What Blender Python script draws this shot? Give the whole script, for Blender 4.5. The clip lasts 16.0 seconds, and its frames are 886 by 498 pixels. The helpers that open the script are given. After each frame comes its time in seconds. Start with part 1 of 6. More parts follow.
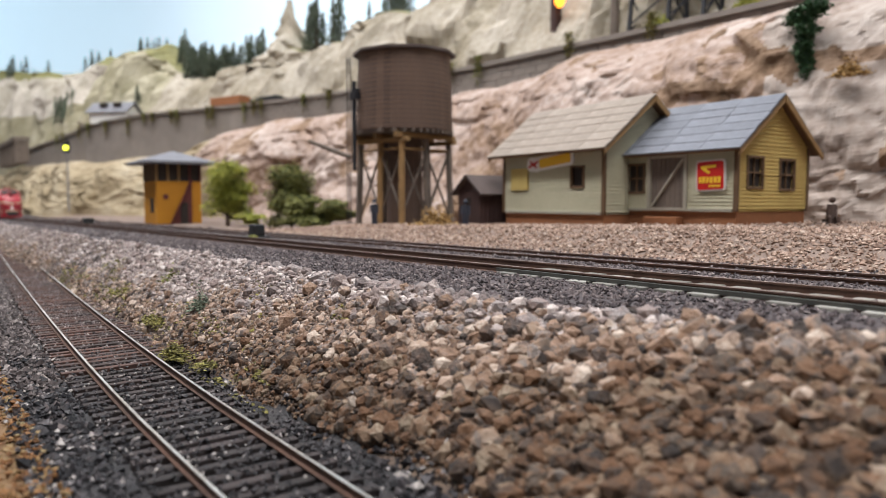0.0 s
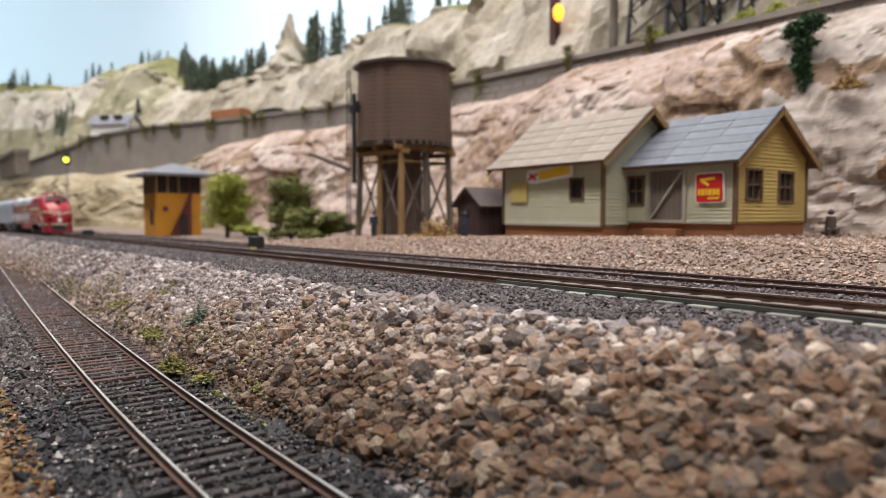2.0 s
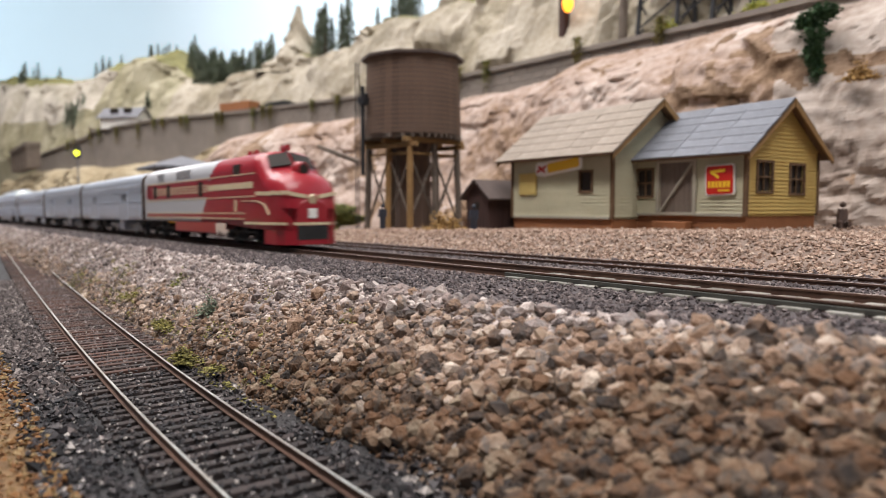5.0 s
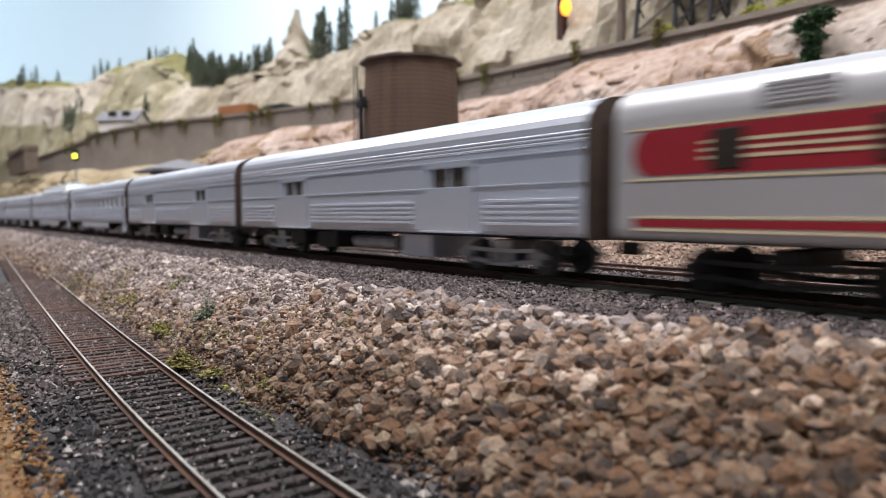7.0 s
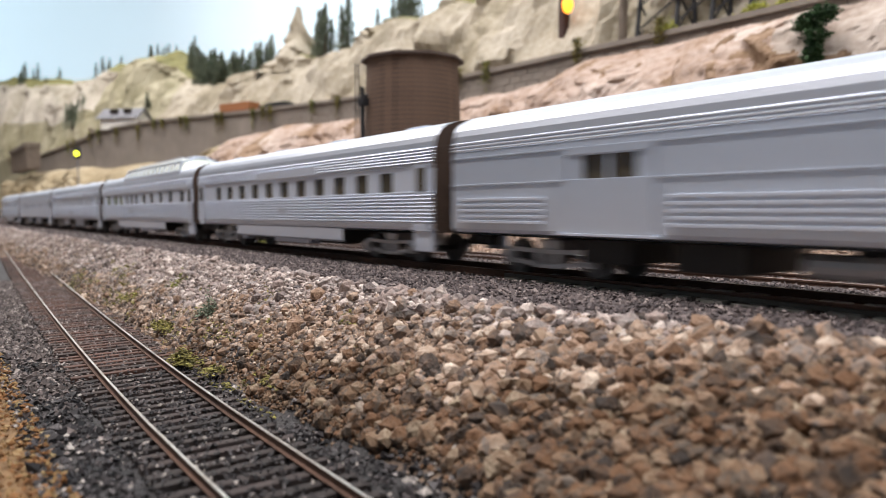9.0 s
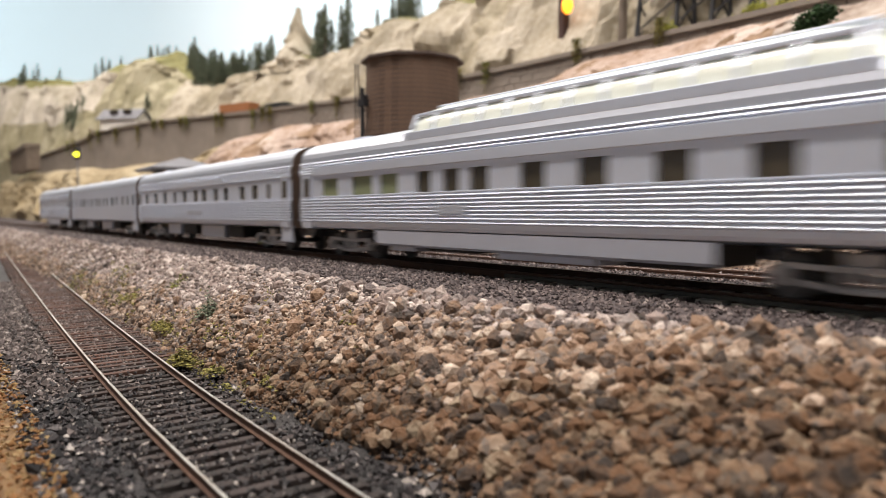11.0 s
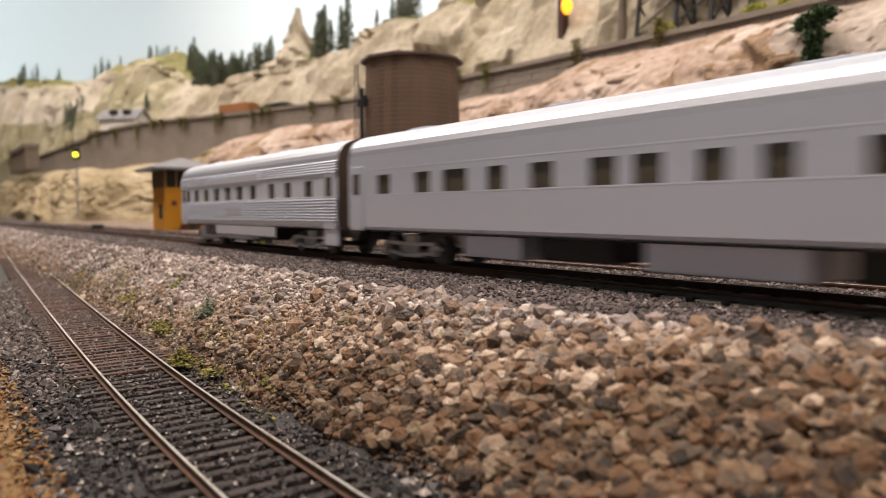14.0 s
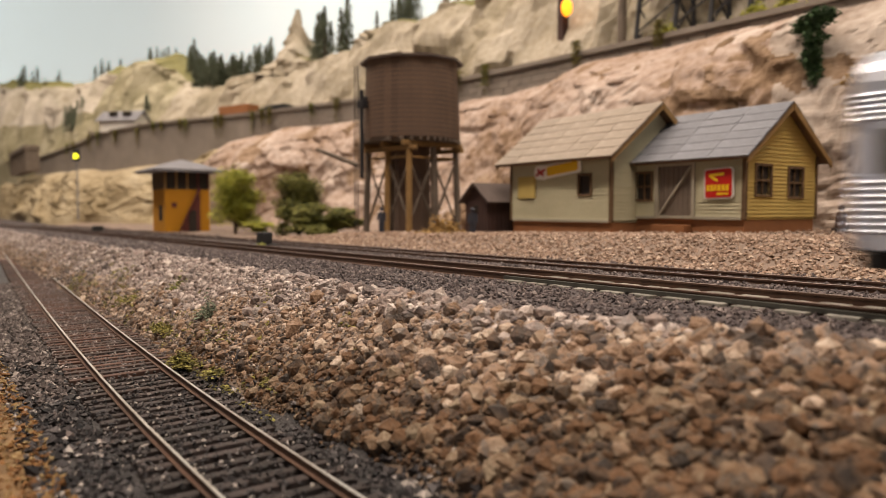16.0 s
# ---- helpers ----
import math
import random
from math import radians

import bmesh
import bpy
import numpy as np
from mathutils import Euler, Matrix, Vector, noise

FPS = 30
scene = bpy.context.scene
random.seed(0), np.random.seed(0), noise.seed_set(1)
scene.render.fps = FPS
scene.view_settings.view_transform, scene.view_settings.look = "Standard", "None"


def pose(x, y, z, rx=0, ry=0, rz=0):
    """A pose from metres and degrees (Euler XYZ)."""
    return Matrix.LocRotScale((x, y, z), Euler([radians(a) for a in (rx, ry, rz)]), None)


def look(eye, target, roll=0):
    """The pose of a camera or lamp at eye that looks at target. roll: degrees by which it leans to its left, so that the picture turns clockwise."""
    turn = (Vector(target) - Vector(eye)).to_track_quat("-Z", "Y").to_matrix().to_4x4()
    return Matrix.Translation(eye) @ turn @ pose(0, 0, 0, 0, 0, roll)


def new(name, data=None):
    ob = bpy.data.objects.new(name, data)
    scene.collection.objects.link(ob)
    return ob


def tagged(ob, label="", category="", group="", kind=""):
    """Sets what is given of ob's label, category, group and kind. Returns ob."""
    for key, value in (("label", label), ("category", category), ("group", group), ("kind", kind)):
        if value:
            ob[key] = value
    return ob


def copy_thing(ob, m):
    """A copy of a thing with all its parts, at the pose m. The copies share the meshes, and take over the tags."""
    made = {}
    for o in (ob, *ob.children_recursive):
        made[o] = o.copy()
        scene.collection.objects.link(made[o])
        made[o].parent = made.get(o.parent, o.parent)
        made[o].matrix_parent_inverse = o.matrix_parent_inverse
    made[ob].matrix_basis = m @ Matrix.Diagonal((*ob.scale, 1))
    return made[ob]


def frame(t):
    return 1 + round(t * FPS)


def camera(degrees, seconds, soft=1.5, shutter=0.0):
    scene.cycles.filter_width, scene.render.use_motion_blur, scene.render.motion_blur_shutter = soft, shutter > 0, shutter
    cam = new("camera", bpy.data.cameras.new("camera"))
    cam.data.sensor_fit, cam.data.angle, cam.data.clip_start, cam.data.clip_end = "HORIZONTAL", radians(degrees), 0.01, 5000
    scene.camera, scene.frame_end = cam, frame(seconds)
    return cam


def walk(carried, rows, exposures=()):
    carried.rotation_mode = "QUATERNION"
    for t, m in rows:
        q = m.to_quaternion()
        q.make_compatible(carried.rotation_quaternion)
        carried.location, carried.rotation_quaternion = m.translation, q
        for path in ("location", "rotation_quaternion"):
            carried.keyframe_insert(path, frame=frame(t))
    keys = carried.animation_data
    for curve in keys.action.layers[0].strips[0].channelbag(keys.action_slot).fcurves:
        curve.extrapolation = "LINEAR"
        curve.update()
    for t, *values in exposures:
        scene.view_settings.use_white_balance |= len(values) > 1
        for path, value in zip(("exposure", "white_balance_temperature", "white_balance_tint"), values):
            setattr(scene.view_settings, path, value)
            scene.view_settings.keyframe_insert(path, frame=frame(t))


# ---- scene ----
MM = 0.001
# The layout is an HO model railway: millimetres below, x along the main line, y away from the aisle, z = 0 at the main line's railhead.
FOV, HEADING, TILT, EYE_Z = 65.0, 36.9, -3.53, 19.0

cam = camera(FOV, 16.0, soft=0.9, shutter=0.7)
cam.data.dof.use_dof = True
cam.data.dof.focus_distance = 0.2
cam.data.dof.aperture_fstop = 19
_c, _s = math.cos(radians(HEADING)), math.sin(radians(HEADING))
AIM = look((0, 0, EYE_Z * MM), (-_c, _s, EYE_Z * MM + math.tan(radians(TILT))))
# seconds, pitch, yaw, roll of the phone as it settles on its rest
SHAKE = [(0, -0.376, -0.686, -0.016), (0.5, -0.508, -0.603, -0.024), (1, -0.584, -0.614, 0.009), (1.5, -0.252, -0.783, 0.043),
         (2, 0.613, -0.728, 0.002), (2.5, 0.405, -0.420, -0.014), (3, 0.087, -0.090, -0.035), (3.5, 0.012, -0.033, 0.028),
         (4, 0, 0, 0), (6.5, 0.142, -0.096, 0.031), (7, 0.243, -0.153, -0.014), (7.5, 0.147, -0.096, 0.018), (8, 0.169, -0.078, 0.028),
         (8.5, 0.070, -0.057, 0.008), (9, 0.075, -0.033, 0.035), (11.5, 0.137, -0.045, 0.004), (12, 0.143, -0.033, 0.031),
         (12.5, 0.078, -0.033, 0.017), (13, 0.136, -0.076, -0.004), (13.5, 0.126, -0.090, -0.016), (14, 0.139, -0.090, 0.014),
         (14.5, 0.075, -0.033, 0.035), (15, 0.154, -0.058, 0.053), (15.5, 0.300, -0.139, 0.067), (16, 0.276, -0.096, 0.018)]
walk(cam, [(t, AIM @ pose(0, 0, 0, p, y, r)) for t, p, y, r in SHAKE], exposures=[(0, 0.07, 6150, 11), (1.5, 0.07, 6200, 11), (2.5, 0.07, 6450, 11), (4, 0.07, 6550, 12), (6.5, 0.03, 6250, 13), (9, 0.12, 6450, 12), (11.5, 0.12, 7150, 14), (12.5, 0.1, 7400, 16), (14.5, -0.04, 7600, 17), (15.5, -0.1, 7750, 18), (16, -0.2, 8250, 18)])

# ---- light: warm ceiling tubes over the aisle and the layout, in an unseen closed room with a white ceiling ----
world = bpy.data.worlds.new("room_air")
scene.world = world
world.use_nodes = True
world.node_tree.nodes["Background"].inputs["Color"].default_value = (1.0, 0.96, 0.9, 1)
world.node_tree.nodes["Background"].inputs["Strength"].default_value = 0.08


def ceiling_lamp(x, y, w, d, watts):
    data = bpy.data.lights.new("ceiling_light", "AREA")
    data.shape, data.size, data.size_y, data.energy, data.color = "RECTANGLE", w * MM, d * MM, watts, (1.0, 0.965, 0.93)
    ob = new("ceiling_light", data)
    ob.matrix_basis = pose(x * MM, y * MM, 1.62)


for lx in (-2200, -900, 400):
    ceiling_lamp(lx, -330, 1000, 200, 20)
    ceiling_lamp(lx, 240, 900, 160, 12)


# ---- materials ----
def material(name, base, other=None, rough=0.8, metal=0.0, scale=200.0, fine=1200.0, bump=0.3, mix=0.5, spec=0.3, emit=0.0, stripes=None, island=0.0, rand=0.0, stops=None):
    """Base colour broken up at two scales towards other, with a fine relief. Scales are per metre."""
    m = bpy.data.materials.new(name)
    m.use_nodes = True
    nt = m.node_tree
    bs = nt.nodes["Principled BSDF"]
    bs.inputs["Roughness"].default_value, bs.inputs["Metallic"].default_value = rough, metal
    bs.inputs["Specular IOR Level"].default_value = spec
    other = other or tuple(c * 0.6 for c in base)
    tc = nt.nodes.new("ShaderNodeTexCoord")
    n1, n2 = nt.nodes.new("ShaderNodeTexNoise"), nt.nodes.new("ShaderNodeTexNoise")
    n1.inputs["Scale"].default_value, n1.inputs["Detail"].default_value = scale, 5
    n2.inputs["Scale"].default_value, n2.inputs["Detail"].default_value = fine, 3
    for n in (n1, n2):
        nt.links.new(tc.outputs["Object"], n.inputs["Vector"])
    ad = nt.nodes.new("ShaderNodeMath")
    ad.operation = "MULTIPLY_ADD"
    nt.links.new(n1.outputs["Fac"], ad.inputs[0])
    ad.inputs[1].default_value = 0.65
    sc = nt.nodes.new("ShaderNodeMath")
    sc.operation = "MULTIPLY"
    nt.links.new(n2.outputs["Fac"], sc.inputs[0])
    sc.inputs[1].default_value = 0.35
    nt.links.new(sc.outputs[0], ad.inputs[2])
    last = ad.outputs[0]
    if island or rand:
        src = nt.nodes.new("ShaderNodeNewGeometry").outputs["Random Per Island"] if island else nt.nodes.new("ShaderNodeObjectInfo").outputs["Random"]
        k = nt.nodes.new("ShaderNodeMath")
        k.operation = "MULTIPLY_ADD"
        nt.links.new(src, k.inputs[0])
        k.inputs[1].default_value = island or rand
        off = nt.nodes.new("ShaderNodeMath")
        off.operation = "SUBTRACT"
        nt.links.new(last, off.inputs[0])
        off.inputs[1].default_value = (island or rand) / 2
        nt.links.new(off.outputs[0], k.inputs[2])
        last = k.outputs[0]
    ramp = nt.nodes.new("ShaderNodeValToRGB")
    ramp.color_ramp.elements[0].position, ramp.color_ramp.elements[1].position = 0.5 - mix / 2, 0.5 + mix / 2
    ramp.color_ramp.elements[0].color, ramp.color_ramp.elements[1].color = (*other, 1), (*base, 1)
    if stops:
        while len(ramp.color_ramp.elements) > 1:
            ramp.color_ramp.elements.remove(ramp.color_ramp.elements[-1])
        ramp.color_ramp.elements[0].position, ramp.color_ramp.elements[0].color = stops[0][0], (*stops[0][1], 1)
        for at, col in stops[1:]:
            ramp.color_ramp.elements.new(at).color = (*col, 1)
    nt.links.new(last, ramp.inputs["Fac"])
    nt.links.new(ramp.outputs["Color"], bs.inputs["Base Color"])
    if bump:
        b = nt.nodes.new("ShaderNodeBump")
        b.inputs["Strength"].default_value, b.inputs["Distance"].default_value = bump, 0.0006
        nt.links.new(n2.outputs["Fac"], b.inputs["Height"])
        nt.links.new(b.outputs["Normal"], bs.inputs["Normal"])
    if emit:
        nt.links.new(ramp.outputs["Color"], bs.inputs["Emission Color"])
        bs.inputs["Emission Strength"].default_value = emit
    return m


M = {}
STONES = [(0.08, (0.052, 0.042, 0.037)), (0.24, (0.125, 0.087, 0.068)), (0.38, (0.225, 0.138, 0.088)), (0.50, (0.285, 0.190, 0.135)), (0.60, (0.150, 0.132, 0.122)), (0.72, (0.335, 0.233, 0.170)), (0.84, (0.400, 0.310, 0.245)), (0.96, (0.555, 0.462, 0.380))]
# darker, browner stones for the foot and near end of the bank
DARK_STONES = [(0.08, (0.025, 0.019, 0.016)), (0.24, (0.058, 0.035, 0.022)), (0.40, (0.115, 0.056, 0.026)), (0.52, (0.138, 0.078, 0.044)), (0.62, (0.066, 0.054, 0.044)), (0.74, (0.159, 0.095, 0.055)), (0.86, (0.177, 0.123, 0.083)), (0.97, (0.266, 0.206, 0.144))]
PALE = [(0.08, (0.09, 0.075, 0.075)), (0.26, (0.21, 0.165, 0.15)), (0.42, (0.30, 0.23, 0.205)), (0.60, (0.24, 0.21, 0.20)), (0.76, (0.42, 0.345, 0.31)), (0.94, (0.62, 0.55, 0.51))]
GRAINS = [(0.1, (0.012, 0.011, 0.012)), (0.55, (0.030, 0.026, 0.028)), (0.8, (0.055, 0.047, 0.048)), (0.9, (0.12, 0.105, 0.105)), (0.96, (0.38, 0.34, 0.31))]
GREY_BROWN = [(0.1, (0.045, 0.036, 0.034)), (0.5, (0.095, 0.076, 0.072)), (0.8, (0.16, 0.13, 0.122)), (0.95, (0.34, 0.295, 0.27))]
M["ballast"] = material("dark_ballast", (0.098, 0.078, 0.077), (0.049, 0.040, 0.041), scale=90, fine=1400, bump=0.8, mix=0.35)
M["ballast_grain"] = material("ballast_grain", (0.082, 0.080, 0.082), scale=300, fine=1500, bump=0.2, island=0.85, stops=[(0.1, (0.037, 0.030, 0.031)), (0.5, (0.094, 0.074, 0.074)), (0.8, (0.164, 0.132, 0.127)), (0.95, (0.279, 0.232, 0.217))])
M["stone"] = material("bank_stone", (0.4, 0.3, 0.2), scale=350, fine=1500, bump=0.9, island=0.8, stops=STONES)
M["stone_dirty"] = material("dark_brown_stone", (0.4, 0.3, 0.2), scale=350, fine=1500, bump=0.9, island=0.8, stops=DARK_STONES)
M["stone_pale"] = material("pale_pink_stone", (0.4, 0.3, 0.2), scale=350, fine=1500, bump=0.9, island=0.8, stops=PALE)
M["stone_one"] = material("bank_stone_single", (0.4, 0.3, 0.2), scale=350, fine=1500, bump=0.9, rand=0.8, stops=[(p, tuple(0.3 * u + 0.7 * v for u, v in zip(c, d))) for (p, c), (_, d) in zip(STONES, DARK_STONES)])
M["gravel"] = material("tan_gravel_bed", (0.27, 0.20, 0.16), (0.13, 0.09, 0.07), scale=120, fine=1500, bump=0.8, mix=0.4)
M["gravel_grain"] = material("tan_gravel_grain", (0.416, 0.291, 0.180), scale=300, fine=1500, bump=0.2, island=0.8, stops=[(0.1, (0.125, 0.078, 0.054)), (0.4, (0.281, 0.184, 0.135)), (0.7, (0.385, 0.272, 0.207)), (0.93, (0.541, 0.427, 0.342))])
M["bank_soil"] = material("bank_soil", (0.16, 0.11, 0.075), (0.07, 0.05, 0.04), scale=100, fine=1200, bump=0.8)
M["coal_dust"] = material("grey_brown_cinder_grain", (0.1, 0.1, 0.1), scale=300, fine=1500, bump=0.2, island=0.9, stops=GREY_BROWN)
M["coal"] = material("black_ballast_bed", (0.036, 0.032, 0.032), (0.016, 0.015, 0.016), scale=200, fine=1500, bump=0.8, mix=0.4, rough=0.7)
M["coal_grain"] = material("black_ballast_grain", (0.1, 0.1, 0.1), scale=300, fine=1500, bump=0.2, rough=0.6, island=0.9, stops=GRAINS)
M["turf"] = material("scorched_turf", (0.34, 0.22, 0.08), scale=200, fine=1500, bump=0.2, island=0.7, stops=[(0.1, (0.10, 0.045, 0.018)), (0.4, (0.22, 0.10, 0.035)), (0.7, (0.22, 0.14, 0.06)), (0.92, (0.30, 0.24, 0.13))])
M["moss"] = material("moss", (0.2, 0.22, 0.05), scale=200, fine=1500, bump=0.2, island=0.8, stops=[(0.1, (0.05, 0.045, 0.015)), (0.5, (0.14, 0.12, 0.03)), (0.9, (0.28, 0.25, 0.07))])
M["frame"] = material("grey_white_frame", (0.40, 0.37, 0.30), (0.30, 0.27, 0.21), scale=60, fine=600, bump=0.2)
M["ply"] = material("brown_door_planks", (0.19, 0.15, 0.12), (0.12, 0.09, 0.075), scale=60, fine=600, bump=0.3)
M["shutter"] = material("yellow_shutter", (0.52, 0.40, 0.14), (0.42, 0.31, 0.10), scale=60, fine=600, bump=0.2)
M["sign_red"] = material("sign_red", (0.52, 0.02, 0.015), (0.46, 0.018, 0.012), rough=0.4, bump=0.0)
M["sign_yellow"] = material("sign_yellow", (0.80, 0.50, 0.03), (0.75, 0.45, 0.03), rough=0.4, bump=0.0)
M["sign_white"] = material("sign_white", (0.80, 0.78, 0.74), (0.74, 0.72, 0.68), rough=0.4, bump=0.0)
M["maroon"] = material("maroon_board", (0.13, 0.035, 0.03), (0.08, 0.025, 0.02), scale=60, fine=600)
M["orange"] = material("orange_ochre_board", (0.50, 0.22, 0.018), (0.38, 0.16, 0.014), scale=40, fine=600, bump=0.2)
M["hut"] = material("dark_red_brown_board", (0.075, 0.04, 0.035), (0.045, 0.026, 0.023), scale=60, fine=600)
M["grey_roof"] = material("dusty_grey_roof", (0.21, 0.21, 0.23), (0.14, 0.14, 0.155), scale=60, fine=600)
M["hut_roof"] = material("dusty_brown_roof", (0.125, 0.095, 0.085), (0.075, 0.055, 0.05), scale=60, fine=600)
M["diaphragm"] = material("brown_diaphragm", (0.10, 0.065, 0.05), (0.05, 0.035, 0.028), scale=200, fine=900)
# opaque pane: the dark car interior is put into its colour
M["pane"] = material("dark_interior_window", (0.10, 0.08, 0.05), (0.055, 0.045, 0.03), rough=0.15, bump=0.0, spec=0.6)
# opaque too: the pale green view through the car is put into its colour
M["green_pane"] = material("see_through_green_window", (0.33, 0.36, 0.20), (0.22, 0.26, 0.16), rough=0.15, bump=0.0, spec=0.6)
M["dome"] = material("pale_dome_glazing", (0.78, 0.82, 0.76), (0.68, 0.73, 0.66), rough=0.12, bump=0.0, spec=0.7)
M["steel_plain"] = material("satin_grey_paint", (0.60, 0.65, 0.76), (0.53, 0.575, 0.68), rough=0.38, metal=0.4, scale=20, fine=300, bump=0.03, mix=0.7)
M["clay"] = material("painted_figure", (0.13, 0.085, 0.065), (0.07, 0.05, 0.045), scale=300, fine=900, rough=0.7)
M["clay_blue"] = material("blue_painted_figure", (0.054, 0.060, 0.078), (0.032, 0.034, 0.048), scale=300, fine=900, rough=0.7)
M["glow_fire"] = material("orange_lantern_glow", (1.0, 0.26, 0.015), (1.0, 0.42, 0.04), bump=0.0, emit=2.6)
M["glow_signal"] = material("yellow_signal_glow", (0.95, 1.0, 0.05), (0.9, 0.95, 0.05), bump=0.0, emit=3.0)
M["steelwork"] = material("black_steelwork", (0.03, 0.03, 0.035), (0.015, 0.015, 0.017), rough=0.6)
M["earth"] = material("earth", (0.24, 0.14, 0.06), (0.12, 0.07, 0.035), scale=60, fine=900, bump=0.8)
M["rock"] = material("pink_plaster_rock", (0.532, 0.404, 0.325), scale=11, fine=150, bump=0.5, stops=[(0.30, (0.175, 0.105, 0.058)), (0.39, (0.27, 0.18, 0.125)), (0.46, (0.36, 0.265, 0.215)), (0.54, (0.43, 0.335, 0.285)), (0.62, (0.53, 0.45, 0.40)), (0.72, (0.47, 0.43, 0.40)), (0.8, (0.38, 0.35, 0.33))])
M["rock_grey"] = material("grey_lilac_plaster_rock", (0.45, 0.41, 0.39), scale=16, fine=160, bump=0.6, stops=[(0.30, (0.12, 0.08, 0.055)), (0.38, (0.25, 0.19, 0.155)), (0.48, (0.36, 0.295, 0.25)), (0.6, (0.44, 0.375, 0.33)), (0.74, (0.51, 0.45, 0.40))])
M["rock_brown"] = material("brown_crevice_rock", (0.26, 0.18, 0.12), scale=24, fine=200, bump=0.7, stops=[(0.32, (0.10, 0.058, 0.03)), (0.45, (0.20, 0.125, 0.075)), (0.58, (0.30, 0.205, 0.14)), (0.72, (0.40, 0.30, 0.23))])
M["hill_pale"] = material("cream_plaster_cliff", (0.55, 0.50, 0.42), scale=9, fine=130, bump=0.5, stops=[(0.30, (0.25, 0.22, 0.16)), (0.42, (0.40, 0.36, 0.29)), (0.56, (0.54, 0.49, 0.42))])
M["rock_tan"] = material("tan_plaster_rock", (0.430, 0.344, 0.258), scale=11, fine=150, bump=0.5, stops=[(0.30, (0.163, 0.120, 0.060)), (0.40, (0.267, 0.206, 0.120)), (0.52, (0.361, 0.292, 0.189)), (0.66, (0.430, 0.370, 0.267)), (0.8, (0.387, 0.344, 0.267))])
M["hill"] = material("tan_plaster_hill", (0.504, 0.445, 0.353), scale=9, fine=130, bump=0.5, stops=[(0.30, (0.15, 0.13, 0.07)), (0.40, (0.27, 0.23, 0.16)), (0.52, (0.36, 0.315, 0.245)), (0.66, (0.47, 0.42, 0.35))])
M["grass_top"] = material("yellow_green_turf", (0.25, 0.23, 0.09), (0.13, 0.13, 0.06), scale=40, fine=500, bump=0.6)
M["hill_green"] = material("olive_flocked_slope", (0.33, 0.31, 0.17), scale=14, fine=200, bump=0.5, stops=[(0.3, (0.15, 0.135, 0.07)), (0.43, (0.255, 0.23, 0.145)), (0.58, (0.36, 0.325, 0.23)), (0.74, (0.44, 0.40, 0.31))])
M["wall_stone"] = material("grey_wall_stone", (0.27, 0.235, 0.205), (0.17, 0.145, 0.125), scale=30, fine=500, bump=0.5)
M["brown_rail"] = material("brown_rail_steel", (0.22, 0.17, 0.15), (0.10, 0.065, 0.05), rough=0.4, metal=0.6, scale=60, fine=900, bump=0.1)
M["guard"] = material("grey_green_plastic", (0.085, 0.084, 0.072), (0.05, 0.048, 0.042), rough=0.5, scale=60, fine=700, bump=0.1)
M["rail"] = material("rail_steel", (0.56, 0.57, 0.55), (0.30, 0.24, 0.19), rough=0.42, metal=0.9, scale=60, fine=900, bump=0.1)
M["rust"] = material("rusty_rail_side", (0.125, 0.064, 0.042), (0.05, 0.03, 0.023), rough=0.8, scale=90, fine=900, bump=0.3)
M["rust_tie"] = material("rust_dusted_tie", (0.088, 0.043, 0.031), (0.036, 0.024, 0.021), scale=90, fine=900, bump=0.5, rand=0.6)
M["tie"] = material("dark_tie", (0.046, 0.034, 0.032), (0.021, 0.017, 0.016), scale=150, fine=900, bump=0.5, rand=0.5)
M["pale_tie"] = material("pale_plastic_tie", (0.38, 0.36, 0.32), (0.15, 0.14, 0.12), scale=120, fine=900, bump=0.2, rough=0.5, rand=0.5)
M["siding"] = material("grey_green_clapboard", (0.52, 0.49, 0.345), (0.41, 0.38, 0.26), scale=40, fine=600, bump=0.2)
M["yellow"] = material("ochre_clapboard", (0.58, 0.42, 0.14), (0.42, 0.29, 0.09), scale=40, fine=600, bump=0.2)
M["brown"] = material("brown_trim", (0.17, 0.10, 0.055), (0.09, 0.055, 0.03), scale=80, fine=700, bump=0.3)
M["rustbase"] = material("red_brown_base", (0.34, 0.14, 0.06), (0.22, 0.09, 0.04), scale=60, fine=600)
M["shake"] = material("weathered_shake", (0.38, 0.32, 0.265), (0.23, 0.19, 0.155), scale=60, fine=700, bump=0.4, rand=0.12)
M["slate"] = material("blue_grey_roofing", (0.235, 0.245, 0.275), (0.14, 0.145, 0.165), scale=60, fine=700, bump=0.3, rand=0.12)
M["darkwin"] = material("dark_window", (0.05, 0.04, 0.035), (0.02, 0.018, 0.016), rough=0.5, bump=0.0, spec=0.12)
M["tank"] = material("brown_stained_stave", (0.17, 0.11, 0.08), (0.10, 0.068, 0.054), scale=50, fine=600, bump=0.3, rand=0.35)
M["timber"] = material("ochre_timber", (0.34, 0.20, 0.08), (0.18, 0.11, 0.05), scale=80, fine=700)
M["grey_timber"] = material("grey_timber", (0.20, 0.16, 0.13), (0.10, 0.08, 0.065), scale=80, fine=700)
M["dark"] = material("black_underframe", (0.035, 0.033, 0.033), (0.015, 0.015, 0.015), rough=0.6, bump=0.2)
M["steel"] = material("silver_paint", (0.78, 0.84, 0.96), (0.70, 0.76, 0.88), rough=0.42, metal=0.6, scale=20, fine=300, bump=0.03, mix=0.7)
M["steel_body"] = material("dull_silver_paint", (0.67, 0.725, 0.83), (0.59, 0.645, 0.75), rough=0.3, metal=0.6, scale=20, fine=300, bump=0.03, mix=0.7)
